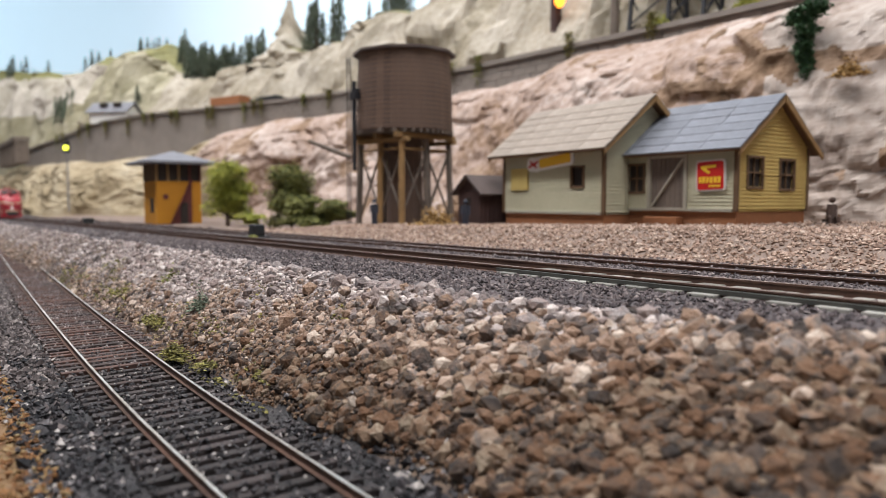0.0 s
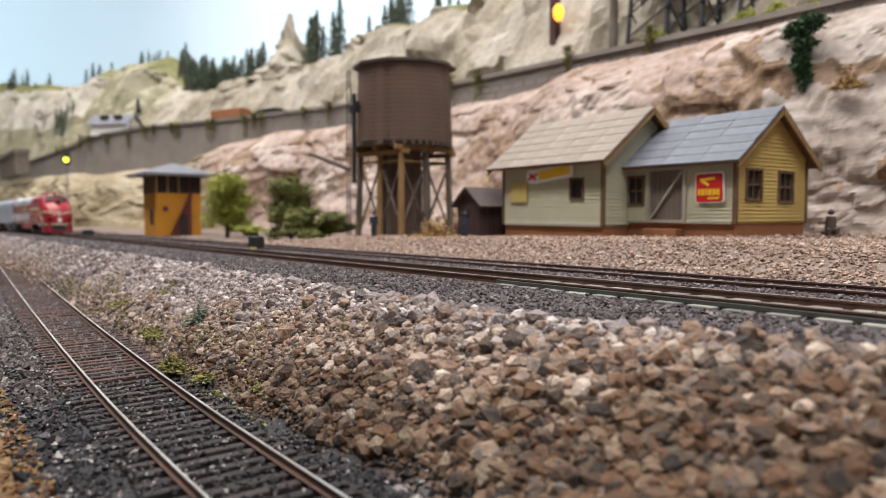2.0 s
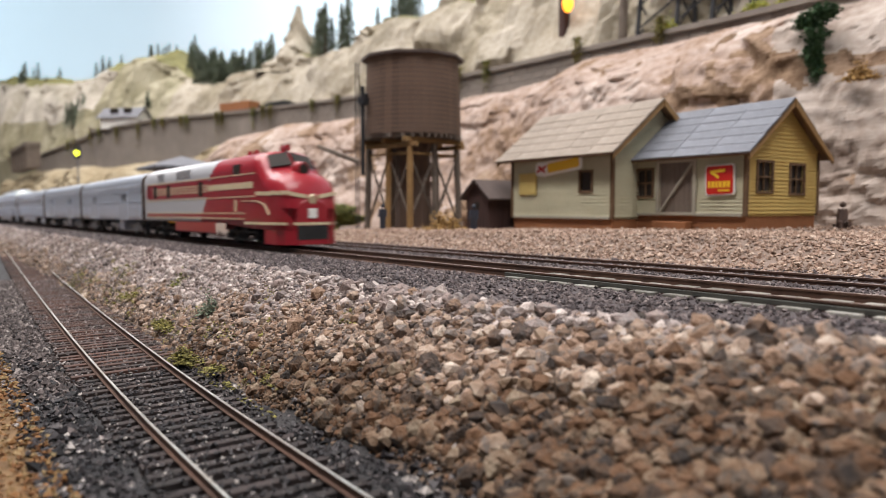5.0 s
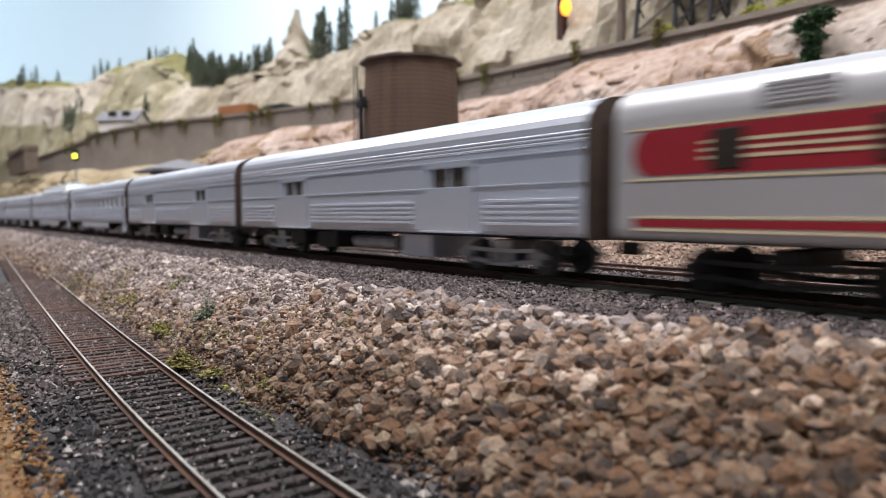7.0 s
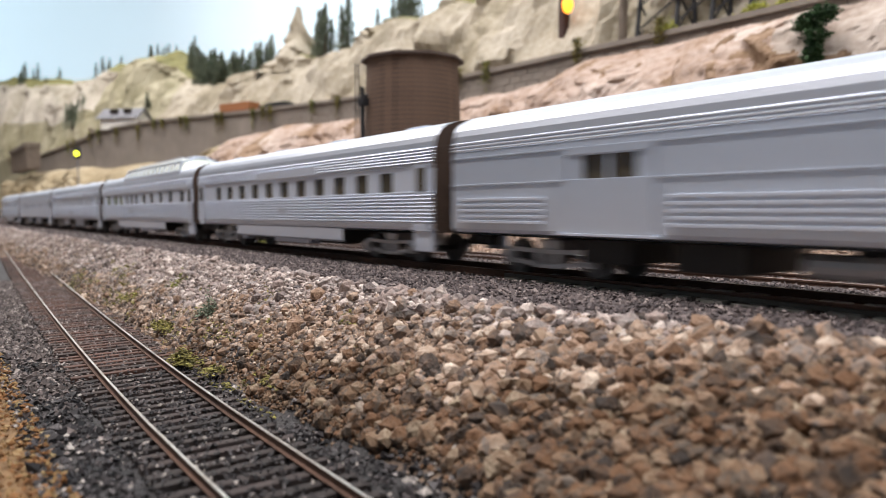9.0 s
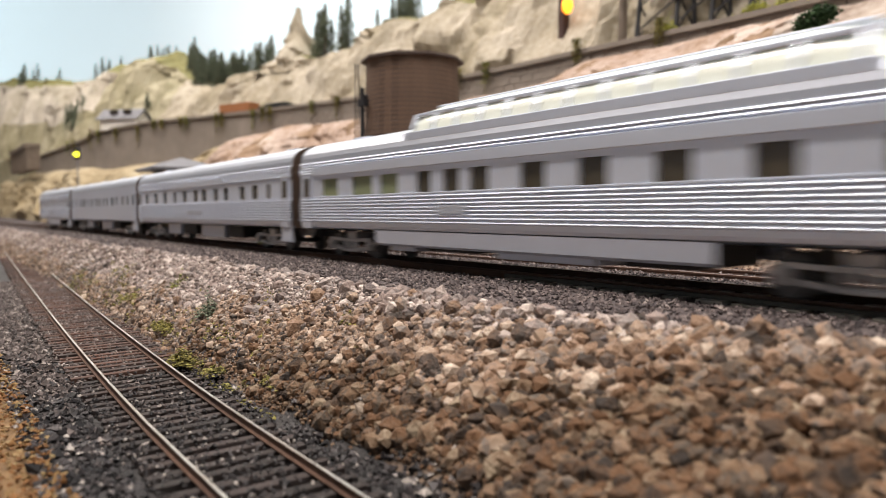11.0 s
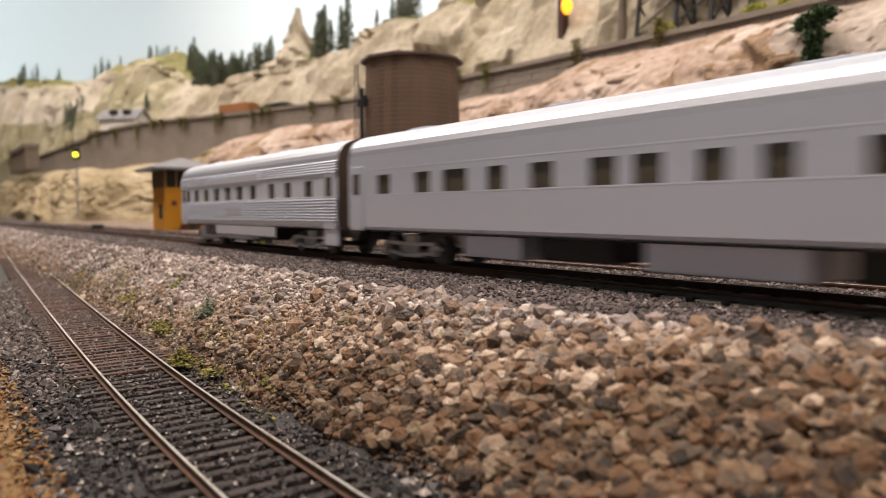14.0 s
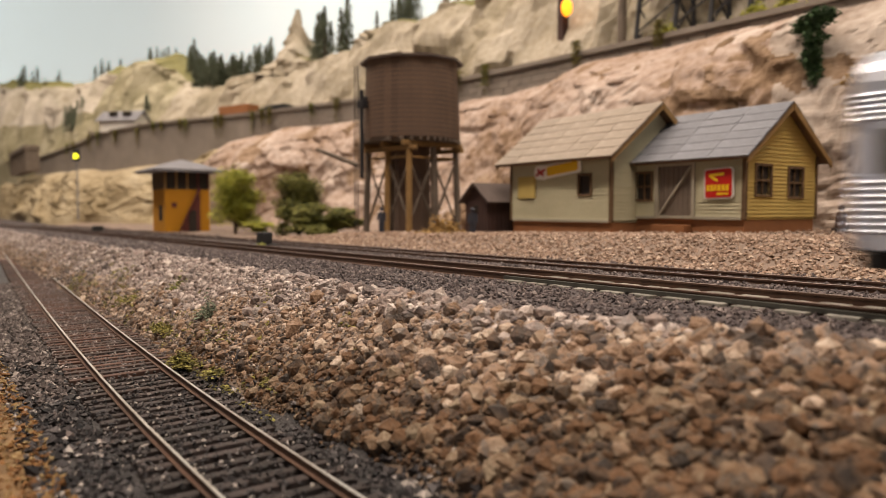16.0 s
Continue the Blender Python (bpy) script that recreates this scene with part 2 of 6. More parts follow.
M["steel_roof"] = material("silver_roof_paint", (0.50, 0.53, 0.60), (0.43, 0.455, 0.52), rough=0.4, metal=0.55, scale=20, fine=300, bump=0.03, mix=0.7)
M["hoop"] = material("worn_brown_hoop", (0.23, 0.145, 0.095), (0.12, 0.08, 0.06), scale=70, fine=500, bump=0.2)
M["truck"] = material("silver_truck", (0.66, 0.66, 0.67), (0.22, 0.22, 0.23), rough=0.45, metal=0.4, scale=150, fine=700, bump=0.2)
M["wheel"] = material("grey_wheel", (0.16, 0.155, 0.155), (0.07, 0.07, 0.07), rough=0.45, metal=0.4, scale=150, fine=700, bump=0.1)
M["red"] = material("locomotive_red", (0.33, 0.014, 0.025), (0.27, 0.012, 0.021), rough=0.3, scale=20, fine=300, bump=0.02, spec=0.5)
M["cream"] = material("cream_stripe", (0.72, 0.62, 0.42), (0.6, 0.5, 0.33), rough=0.4, scale=60, fine=400, bump=0.0)
M["offwhite"] = material("loco_silver_white", (0.57, 0.575, 0.60), (0.50, 0.505, 0.53), rough=0.35, metal=0.2, scale=20, fine=300, bump=0.02)
# emit stands in for the strong room light on the painted backdrop
M["sky"] = material("glowing_backdrop_paint", (0.64, 0.745, 0.81), (0.57, 0.71, 0.80), scale=0.7, fine=3, bump=0.0, mix=0.5, rough=0.9, emit=0.62)


def sky_gradient(m):
    """Painted sky: deeper blue towards the far end, nearly white behind the hills; the colour also glows."""
    nt = m.node_tree
    sep, mr, mix = nt.nodes.new("ShaderNodeSeparateXYZ"), nt.nodes.new("ShaderNodeMapRange"), nt.nodes.new("ShaderNodeMix")
    nt.links.new(nt.nodes["Texture Coordinate"].outputs["Object"], sep.inputs[0])
    nt.links.new(sep.outputs["X"], mr.inputs["Value"])
    mr.inputs["From Min"].default_value, mr.inputs["From Max"].default_value = -5.4, -3.0
    mix.data_type = "RGBA"
    nt.links.new(mr.outputs[0], mix.inputs["Factor"])
    mix.inputs["A"].default_value = (0.70, 0.88, 0.98, 1)
    ramp = nt.nodes["Color Ramp"]
    nt.links.new(ramp.outputs["Color"], mix.inputs["B"])
    bs = nt.nodes["Principled BSDF"]
    nt.links.new(mix.outputs["Result"], bs.inputs["Base Color"])
    nt.links.new(mix.outputs["Result"], bs.inputs["Emission Color"])


sky_gradient(M["sky"])
# unseen walls and floor: blue-grey and dark to tint reflections and dim the fill
M["room_wall"] = material("unseen_blue_grey_wall", (0.36, 0.395, 0.45), (0.31, 0.345, 0.40), scale=2, fine=20, bump=0.05)
M["carpet"] = material("unseen_dark_floor", (0.16, 0.16, 0.17), (0.12, 0.12, 0.13), scale=4, fine=200, bump=0.3)
M["room"] = material("room_white", (0.75, 0.73, 0.70), (0.68, 0.66, 0.63), scale=2, fine=20, bump=0.05)
M["leaf"] = material("bright_foam_leaf", (0.460, 0.448, 0.084), (0.184, 0.213, 0.042), scale=150, fine=700, bump=0.4, island=0.7)
M["leaf_dark"] = material("dark_foam_leaf", (0.25, 0.245, 0.065), (0.075, 0.085, 0.03), scale=150, fine=700, bump=0.4, island=0.7)
M["leaf_green"] = material("deep_green_foam", (0.06, 0.12, 0.05), (0.02, 0.045, 0.02), scale=100, fine=700, bump=0.4, island=0.6)
# green lightened and greyed: the haze over the far wood is in the colour
M["conifer"] = material("hazed_conifer_green", (0.18, 0.21, 0.145), (0.085, 0.105, 0.075), scale=100, fine=700, bump=0.4, island=0.6)
M["straw"] = material("straw", (0.42, 0.26, 0.09), (0.22, 0.13, 0.05), scale=100, fine=700, island=0.6)
M["bark"] = material("bark", (0.13, 0.09, 0.06), scale=100, fine=700)


# ---- mesh helpers (millimetres) ----
def part(name, bm, mat, parent=None, label="", smooth=False, at=None):
    """Links a bmesh, in millimetres, as one mesh object."""
    me = bpy.data.meshes.new(name)
    bmesh.ops.scale(bm, vec=(MM, MM, MM), verts=bm.verts)
    bm.to_mesh(me)
    bm.free()
    for m in (mat if isinstance(mat, (list, tuple)) else [mat]):
        me.materials.append(M[m])
    if smooth:
        me.shade_smooth()
    ob = new(name, me)
    ob.parent = parent
    if at is not None:
        ob.matrix_basis = at
    if label:
        tagged(ob, label)
    return ob


def raw(name, verts, faces, mat, parent=None, smooth=False, mats=None):
    me = bpy.data.meshes.new(name)
    me.from_pydata((np.asarray(verts, float) * MM).tolist(), [], faces if isinstance(faces, list) else faces.tolist())
    for m in (mat if isinstance(mat, (list, tuple)) else [mat]):
        me.materials.append(M[m])
    if mats is not None:
        me.polygons.foreach_set("material_index", mats)
    if smooth:
        me.shade_smooth()
    ob = new(name, me)
    ob.parent = parent
    return ob


def thing(name, x, y, z, rz=0, label="", category="", group="", kind=""):
    ob = new(name)
    ob.empty_display_size = 0.01
    ob.matrix_basis = pose(x * MM, y * MM, z * MM, 0, 0, rz)
    return tagged(ob, label, category, group, kind)


def box(bm, x0, x1, y0, y1, z0, z1, bevel=0.0, m=None, mi=0):
    r = bmesh.ops.create_cube(bm, size=1.0, matrix=Matrix.Translation(((x0 + x1) / 2, (y0 + y1) / 2, (z0 + z1) / 2)) @ Matrix.Diagonal((x1 - x0, y1 - y0, z1 - z0, 1)))
    vs = r["verts"]
    fs = {f for v in vs for f in v.link_faces}
    for f in fs:
        f.material_index = mi
    if m is not None:
        bmesh.ops.transform(bm, matrix=m, verts=vs)
    if bevel:
        bmesh.ops.bevel(bm, geom=list({e for v in vs for e in v.link_edges}), offset=bevel, segments=2, profile=0.6, affect="EDGES")
    return vs


def bar(bm, a, b, w, h=None, up=(0, 0, 1)):
    """A square-section bar from a to b."""
    a, b = Vector(a), Vector(b)
    d = b - a
    z = d.normalized()
    u = Vector(up)
    if abs(z.dot(u)) > 0.98:
        u = Vector((0, 1, 0))
    x = u.cross(z).normalized()
    y = z.cross(x)
    rot = Matrix((x, y, z)).transposed().to_4x4()
    m = Matrix.Translation((a + b) / 2) @ rot @ Matrix.Diagonal((w, h or w, d.length, 1))
    return bmesh.ops.create_cube(bm, size=1.0, matrix=m)["verts"]


def rod(bm, a, b, r1, r2=None, seg=8):
    a, b = Vector(a), Vector(b)
    d = b - a
    m = Matrix.Translation((a + b) / 2) @ d.to_track_quat("Z", "Y").to_matrix().to_4x4()
    return bmesh.ops.create_cone(bm, cap_ends=True, segments=seg, radius1=r1, radius2=r1 if r2 is None else r2, depth=d.length, matrix=m)["verts"]


def poly(bm, pts, thick=None, mi=0):
    """A face through pts, thickened along its normal."""
    vs = [bm.verts.new(p) for p in pts]
    f = bm.faces.new(vs)
    f.material_index = mi
    if thick:
        f.normal_update()
        n = f.normal * thick
        r = bmesh.ops.extrude_face_region(bm, geom=[f])
        bmesh.ops.translate(bm, vec=n, verts=[g for g in r["geom"] if isinstance(g, bmesh.types.BMVert)])
        bmesh.ops.recalc_face_normals(bm, faces=list({f for v in vs for f in v.link_faces} | {g for g in r["geom"] if isinstance(g, bmesh.types.BMFace)}))


def sm(a, b, x):
    t = np.clip((x - a) / (b - a), 0, 1)
    return t * t * (3 - 2 * t)


def fbm(x, y, z=0.0, octaves=4):
    """Smooth value noise on arrays, about -1 to 1."""
    out, amp = 0, 0.5
    for o in range(octaves):
        k = 2 ** o
        out = out + amp * (np.sin(x * k * 1.7 + 3.1 * np.sin(y * k * 1.3 + o * 2.1) + z) * np.cos(y * k * 1.9 + 2.7 * np.sin(x * k * 1.1 + o * 1.3) - z))
        amp *= 0.55
    return out


def vnoise(x, y, seed=0):
    """Lattice value noise on arrays, -1 to 1."""
    xi, yi = np.floor(x).astype(np.int64), np.floor(y).astype(np.int64)
    fx, fy = x - xi, y - yi
    fx, fy = fx * fx * (3 - 2 * fx), fy * fy * (3 - 2 * fy)

    def h(a, b):
        n = (a * 374761393 + b * 668265263 + seed * 974711) & 0xFFFFFFFF
        n = ((n ^ (n >> 13)) * 1274126177) & 0xFFFFFFFF
        return ((n ^ (n >> 16)) & 0xFFFF) / 32767.5 - 1

    return (h(xi, yi) * (1 - fx) + h(xi + 1, yi) * fx) * (1 - fy) + (h(xi, yi + 1) * (1 - fx) + h(xi + 1, yi + 1) * fx) * fy


def ridged(x, y, seed, octaves=4):
    out, amp = 0, 1.0
    for o in range(octaves):
        out = out + amp * (1 - 2 * np.abs(vnoise(x * 2 ** o, y * 2 ** o, seed + o)))
        amp *= 0.5
    return out / 2


ICO = None


def lumps(name, pos, size, mat, rng, flat=0.7, jitter=0.25, solid="ico", parent=None, smooth=False):
    """Many small angular stones or grains in one mesh: pos (n, 3), size (n)."""
    if solid == "ico":
        bm = bmesh.new()
        bmesh.ops.create_icosphere(bm, subdivisions=1, radius=0.5)
        bv = np.array([v.co[:] for v in bm.verts])
        bf = np.array([[v.index for v in f.verts] for f in bm.faces])
        bm.free()
    else:
        bv = np.array([(1, 0, 0), (-1, 0, 0), (0, 1, 0), (0, -1, 0), (0, 0, 1), (0, 0, -1)]) * 0.55
        bf = np.array([(0, 2, 4), (2, 1, 4), (1, 3, 4), (3, 0, 4), (2, 0, 5), (1, 2, 5), (3, 1, 5), (0, 3, 5)])
    n, k = len(pos), len(bv)
    v = bv[None] * (1 + rng.uniform(-jitter, jitter, (n, k, 1))) + rng.uniform(-jitter, jitter, (n, k, 3)) * 0.25
    v = v * (np.stack([rng.uniform(0.75, 1.3, n), rng.uniform(0.7, 1.1, n), rng.uniform(flat * 0.7, flat * 1.2, n)], 1) * size[:, None])[:, None]
    a, b = rng.uniform(0, 6.28, n), rng.normal(0, 0.45, n)
    ca, sa, cb, sb = np.cos(a)[:, None], np.sin(a)[:, None], np.cos(b)[:, None], np.sin(b)[:, None]
    x, y, z = v[..., 0], v[..., 1], v[..., 2]
    x, z = x * cb + z * sb, z * cb - x * sb
    v = np.stack([x * ca - y * sa, x * sa + y * ca, z], 2) + pos[:, None]
    f = (bf[None] + (np.arange(n) * k)[:, None, None]).reshape(-1, 3)
    return raw(name, v.reshape(-1, 3), f, mat, parent, smooth=smooth)


# ---- the ground: aisle edge, siding bed, stone bank, main line, gravel pad ----
def crest(x):
    """How far from the aisle the stone bank meets the main line's ballast."""
    return np.interp(x, [-700, -290, -193, -148, -119, -100, -72, -44, 20], [98, 100, 95, 95, 98, 102.5, 109, 116, 124])


def grade(x):
    """The main line falls gently towards the far end."""
    return -0.0075 * np.clip(-x - 40, 0, 1600)


def ground_z(x, y):
    z = np.full(np.broadcast(x, y).shape, -29.0)
    z = z + 26.5 * np.clip((y + 2 * np.sin(x / 37.0) + 1.5 * np.sin(x / 13.0) - 66) / (crest(x) - 66), 0, 1) ** 0.85
    z = z + grade(x) * sm(66, 100, y) * (1 - sm(226, 288, y))
    pad = np.interp(x, [-1200, -620, -496, -394, -204, 0], [-6.2, -5.2, 2.2, 4.4, 8.6, 9.8])
    z = z + pad * sm(226, 288, y + 4 * np.sin(x / 21.0))
    z = z + 0.5 * np.exp(-((y - crest(x) + 5) / 4.5) ** 2) * (1 + np.sin(x / 31.0 + 1))
    z = z + 0.5 * fbm(x / 14.0, y / 14.0) * sm(5, 20, np.abs(y - 156)) * sm(5, 20, np.abs(y - 207))
    return z


def ground():
    xs = np.concatenate([np.arange(-5300, -900, 40.0), np.arange(-900, 300, 5.0), np.arange(300, 2400, 60.0)])
    ys = np.concatenate([np.arange(-400, 0, 25.0), np.arange(0, 300, 4.0), np.arange(300, 1100, 20.0)])
    X, Y = np.meshgrid(xs, ys)
    Z = ground_z(X, Y)
    nx, ny = len(xs), len(ys)
    i = np.arange((ny - 1) * (nx - 1))
    a = (i // (nx - 1)) * nx + i % (nx - 1)
    F = np.stack([a, a + 1, a + nx + 1, a + nx], 1)
    cy = Y[:-1, :-1].ravel() + 2
    mi = np.where(cy < 16, 0, np.where(cy < np.interp(X[:-1, :-1].ravel(), [-240, -150, -90], [61, 66, 70]), 1, np.where(cy < crest(X[:-1, :-1].ravel()), 2, np.where(cy < 228, 3, 4))))
    ob = raw("ground", np.stack([X.ravel(), Y.ravel(), Z.ravel()], 1), F, ["earth", "coal", "bank_soil", "ballast", "gravel"], smooth=True, mats=mi)
    return tagged(ob, "sculpted railway ground of earth, dark ballast and tan gravel", "ground", kind="structure")


ground()


# ---- tracks ----
SIDING = 44.8


def track(name, label, y0, z0, x0, x1, tie_x0, tie_x1, pale_from=None, bend=0.0, top="brown_rail", bury=0.0):
    t = thing(name, 0, 0, 0, label=label, category="railway track")
    fall = grade if bend <= 0 else (lambda x: 0.0 * x)

    def off(x):
        if bend < 0:
            return -0.000015 * np.clip(-x - 450, 0, None) ** 2
        d = np.clip(-x - 130, 0, None)
        return bend * d * d / (d + 130)

    for k in (-1, 1):
        bm = bmesh.new()
        xs = np.concatenate([np.arange(x0, -1300, 120), np.arange(-1300, 200, 25), np.arange(200, x1 + 1, 120)])
        prof = [(-0.95, -2.6), (-0.95, -2.3), (-0.25, -2.0), (-0.25, -0.7), (-0.45, -0.55), (-0.45, -0.08), (-0.36, 0), (0.36, 0), (0.45, -0.08), (0.45, -0.55), (0.25, -0.7), (0.25, -2.0), (0.95, -2.3), (0.95, -2.6)]
        slim = 0.72 if top == "rail" else 1.0
        rows = [[bm.verts.new((x, y0 + k * 8.7 + off(x) + p * slim, z0 + q * slim + fall(x))) for p, q in prof] for x in xs]
        for r, s in zip(rows, rows[1:]):
            for j in range(len(prof) - 1):
                f = bm.faces.new((r[j], s[j], s[j + 1], r[j + 1]))
                f.material_index = 0 if 5 <= j <= 7 else 1
        part("rail", bm, [top, "rust"], t)
    tie_bm = bmesh.new()
    half, deck = (1.15, -1.85) if top == "rail" else (1.5, -2.55)
    box(tie_bm, -half, half, -15, 15, -4.6, deck, bevel=0.2)
    base = part("tie", tie_bm, "tie", t)
    rusty = None
    if top == "rail":
        bm = bmesh.new()
        box(bm, -half, half, -15, 15, -4.6, deck, bevel=0.2)
        rusty = part("tie", bm, "rust_tie", t, "rust-dusted tie")
    pale = None
    if pale_from is not None:
        bm = bmesh.new()
        box(bm, -3.3, 3.3, -12.9, 12.9, -5.0, -1.8, bevel=0.25)
        pale = part("tie", bm, "pale_tie", t, "pale plastic tie")
    x = tie_x1
    first = {}
    while x > tie_x0:
        src = pale if pale is not None and x > pale_from else rusty if rusty is not None and x < -205 + 25 * math.sin(x * 7.3) else base
        if src not in first:
            first[src] = True
            ob = src
        else:
            ob = new("tie", src.data)
            ob.parent = t
            if src is pale:
                tagged(ob, "pale plastic tie")
            elif src is rusty:
                tagged(ob, "rust-dusted tie")
        ob.matrix_basis = pose((x + random.uniform(-.3, .3)) * MM, (y0 + float(off(x)) + random.uniform(-.4, .4)) * MM, (z0 + float(fall(x)) + random.uniform(-.15, .1) - (bury if src is base else 0)) * MM, 0, 0, random.uniform(-1, 1))
        x -= 9.4 if src is pale else 5.0 if top == "rail" else 6.3
    if pale_from is not None:
        for y in (y0 - 9.9,):
            bm = bmesh.new()
            for xa, xb in ((pale_from, pale_from / 2), (pale_from / 2, 70)):
                bar(bm, (xa, y, z0 - 1.3 + float(fall(xa))), (xb, y, z0 - 1.3 + float(fall(xb))), 1.2, 1.0)
            part("guard_strip", bm, "guard", t, "grey-green plastic guard strip")
    return t


track("siding_track", "rusty siding track on dark weathered wooden ties", SIDING, -25.5, -2200, 300, -760, 60, bend=0.054, top="rail", bury=0.35)
track("main_track", "main line track on dark ties bedded in black ballast", 156.3, 0, -3900, 2400, -500, 70, pale_from=-162, bury=0.5, bend=-1)
track("passing_track", "rusty passing track half buried in ballast beside the main line", 207, -1.0, -1600, 1200, -500, 80, bury=0.7, bend=-1)


# ---- hills ----
def face_y(x):
    d = np.clip(-800 - x, 0, None)
    return np.maximum(490 - 520 * (1 - np.exp(-(d ** 2) / (2 * 520 * 1200))), 235)


def sheet(name, X, Y, Z, mat, label, mats=None, smooth=False):
    ny, nx = Z.shape
    i = np.arange((ny - 1) * (nx - 1))
    a = (i // (nx - 1)) * nx + i % (nx - 1)
    F = np.stack([a, a + 1, a + nx + 1, a + nx], 1)
    ob = raw(name, np.stack([X.ravel(), Y.ravel(), Z.ravel()], 1), F, mat, smooth=smooth, mats=mats)
    return tagged(ob, label, "hillside", kind="structure")


def profile(prof, nu):
    pr = np.array(prof, float)
    L = np.concatenate([[0], np.cumsum(np.hypot(*np.diff(pr, axis=0).T))])
    us = np.linspace(0, L[-1], nu)
    return us, np.interp(us, L, pr[:, 0]), np.interp(us, L, pr[:, 1])


def rock_face():
    xs = np.concatenate([np.arange(-5200, -2900, 60.0), np.arange(-2900, -1100, 9.0), np.arange(-1100, 120, 3.2), np.arange(120, 900, 15.0)])
    us, po, pz = profile([(-6, -14), (4, 25), (14, 62), (24, 95), (36, 122), (52, 146), (74, 164), (100, 170)], 90)
    X, U = np.meshgrid(xs, us)
    O, Z = np.meshgrid(xs, po)[1], np.meshgrid(xs, pz)[1]
    top = np.interp(X, [-2700, -1650, -1420, -1260, -1150, -950, -700, -560, -500, -280], [0.80, 0.64, 0.68, 0.88, 0.98, 0.94, 0.96, 0.97, 1.05, 1.03])
    Z = np.where(Z > 0, Z * top, Z)
    edge = sm(0, 30, U) * (1 - 0.6 * sm(150, 230, U))
    wx = X + 26 * vnoise(X / 70, U / 60, 7)
    wu = U + 18 * vnoise(X / 60, U / 70, 8)
    big = 26 * vnoise(wx / 130, wu / 110, 1) + 5 * ridged(wx / 95, wu / 110, 3, 2)
    # blocky masses with clefts between them, from the nearest of scattered cell points
    def cells(sx, su, seed):
        gx, gu = wx / sx, wu / su
        best, second, val = np.full(X.shape, 9.0), np.full(X.shape, 9.0), np.zeros(X.shape)
        for i in (-1, 0, 1):
            for j in (-1, 0, 1):
                ci, cj = np.floor(gx) + i, np.floor(gu) + j
                px, pu = ci + 0.5 + 0.45 * vnoise(ci, cj, seed), cj + 0.5 + 0.45 * vnoise(ci, cj, seed + 1)
                d = np.hypot(gx - px, gu - pu)
                v = vnoise(ci, cj, seed + 2) + 0.9 * (gx - px) * vnoise(ci, cj, seed + 3) + 0.9 * (gu - pu) * vnoise(ci, cj, seed + 4)
                near = d < best
                second = np.where(near, best, np.minimum(second, d))
                val = np.where(near, v, val)
                best = np.where(near, d, best)
        return val, second - best

    v1, e1 = cells(62, 54, 101)
    v2, e2 = cells(24, 21, 131)
    big = big + (3 + 7 * v1) * sm(0, 0.34, e1) + (1.6 + 3 * v2) * sm(0, 0.3, e2)
    small = 1.8 * ridged(wx / 34, wu / 24, 21, 3) + 2.4 * vnoise(X / 16, U / 14, 25) + 1.4 * vnoise(X / 8, U / 8, 31) + 0.7 * vnoise(X / 4.5, U / 4.5, 33)
    Y = face_y(X) + O - (big * 0.8 + small) * edge - 14 * edge * sm(-170, -60, X)
    Z = Z + (6 * vnoise(X / 70, U / 60, 41) + 1.2 * vnoise(X / 14, U / 14, 44)) * edge
    tan = (X + 90 * vnoise(X / 60, U / 40, 91) < -1230)[:-1, :-1].ravel()
    grey = (X + 26 * vnoise(X / 22, U / 60, 93) > -262)[:-1, :-1].ravel()
    patch = vnoise(X / 64 + 3.4, U / 46, 95) + 0.5 * vnoise(X / 19, U / 17, 96) + 0.25 * vnoise(X / 8, U / 8, 97)
    brown = (patch > 0.52)[:-1, :-1].ravel()
    return sheet("rock_face", X, Y, Z, ["rock", "rock_tan", "rock_grey", "rock_brown"], "pinkish and tan plaster rock face with ledges and cracks", mats=np.where(tan, 1, np.where(brown, 3, np.where(grey, 2, 0))))


def hill_top(x):
    return np.interp(x, [-5200, -3450, -2900, -2600, -2400, -1950, -1700, -1600, -1520, -1440, -1360, -1250, -1150, -1050, -900, -700, 0],
                     [760, 560, 470, 440, 445, 405, 372, 312, 290, 312, 322, 330, 345, 360, 356, 345, 335])


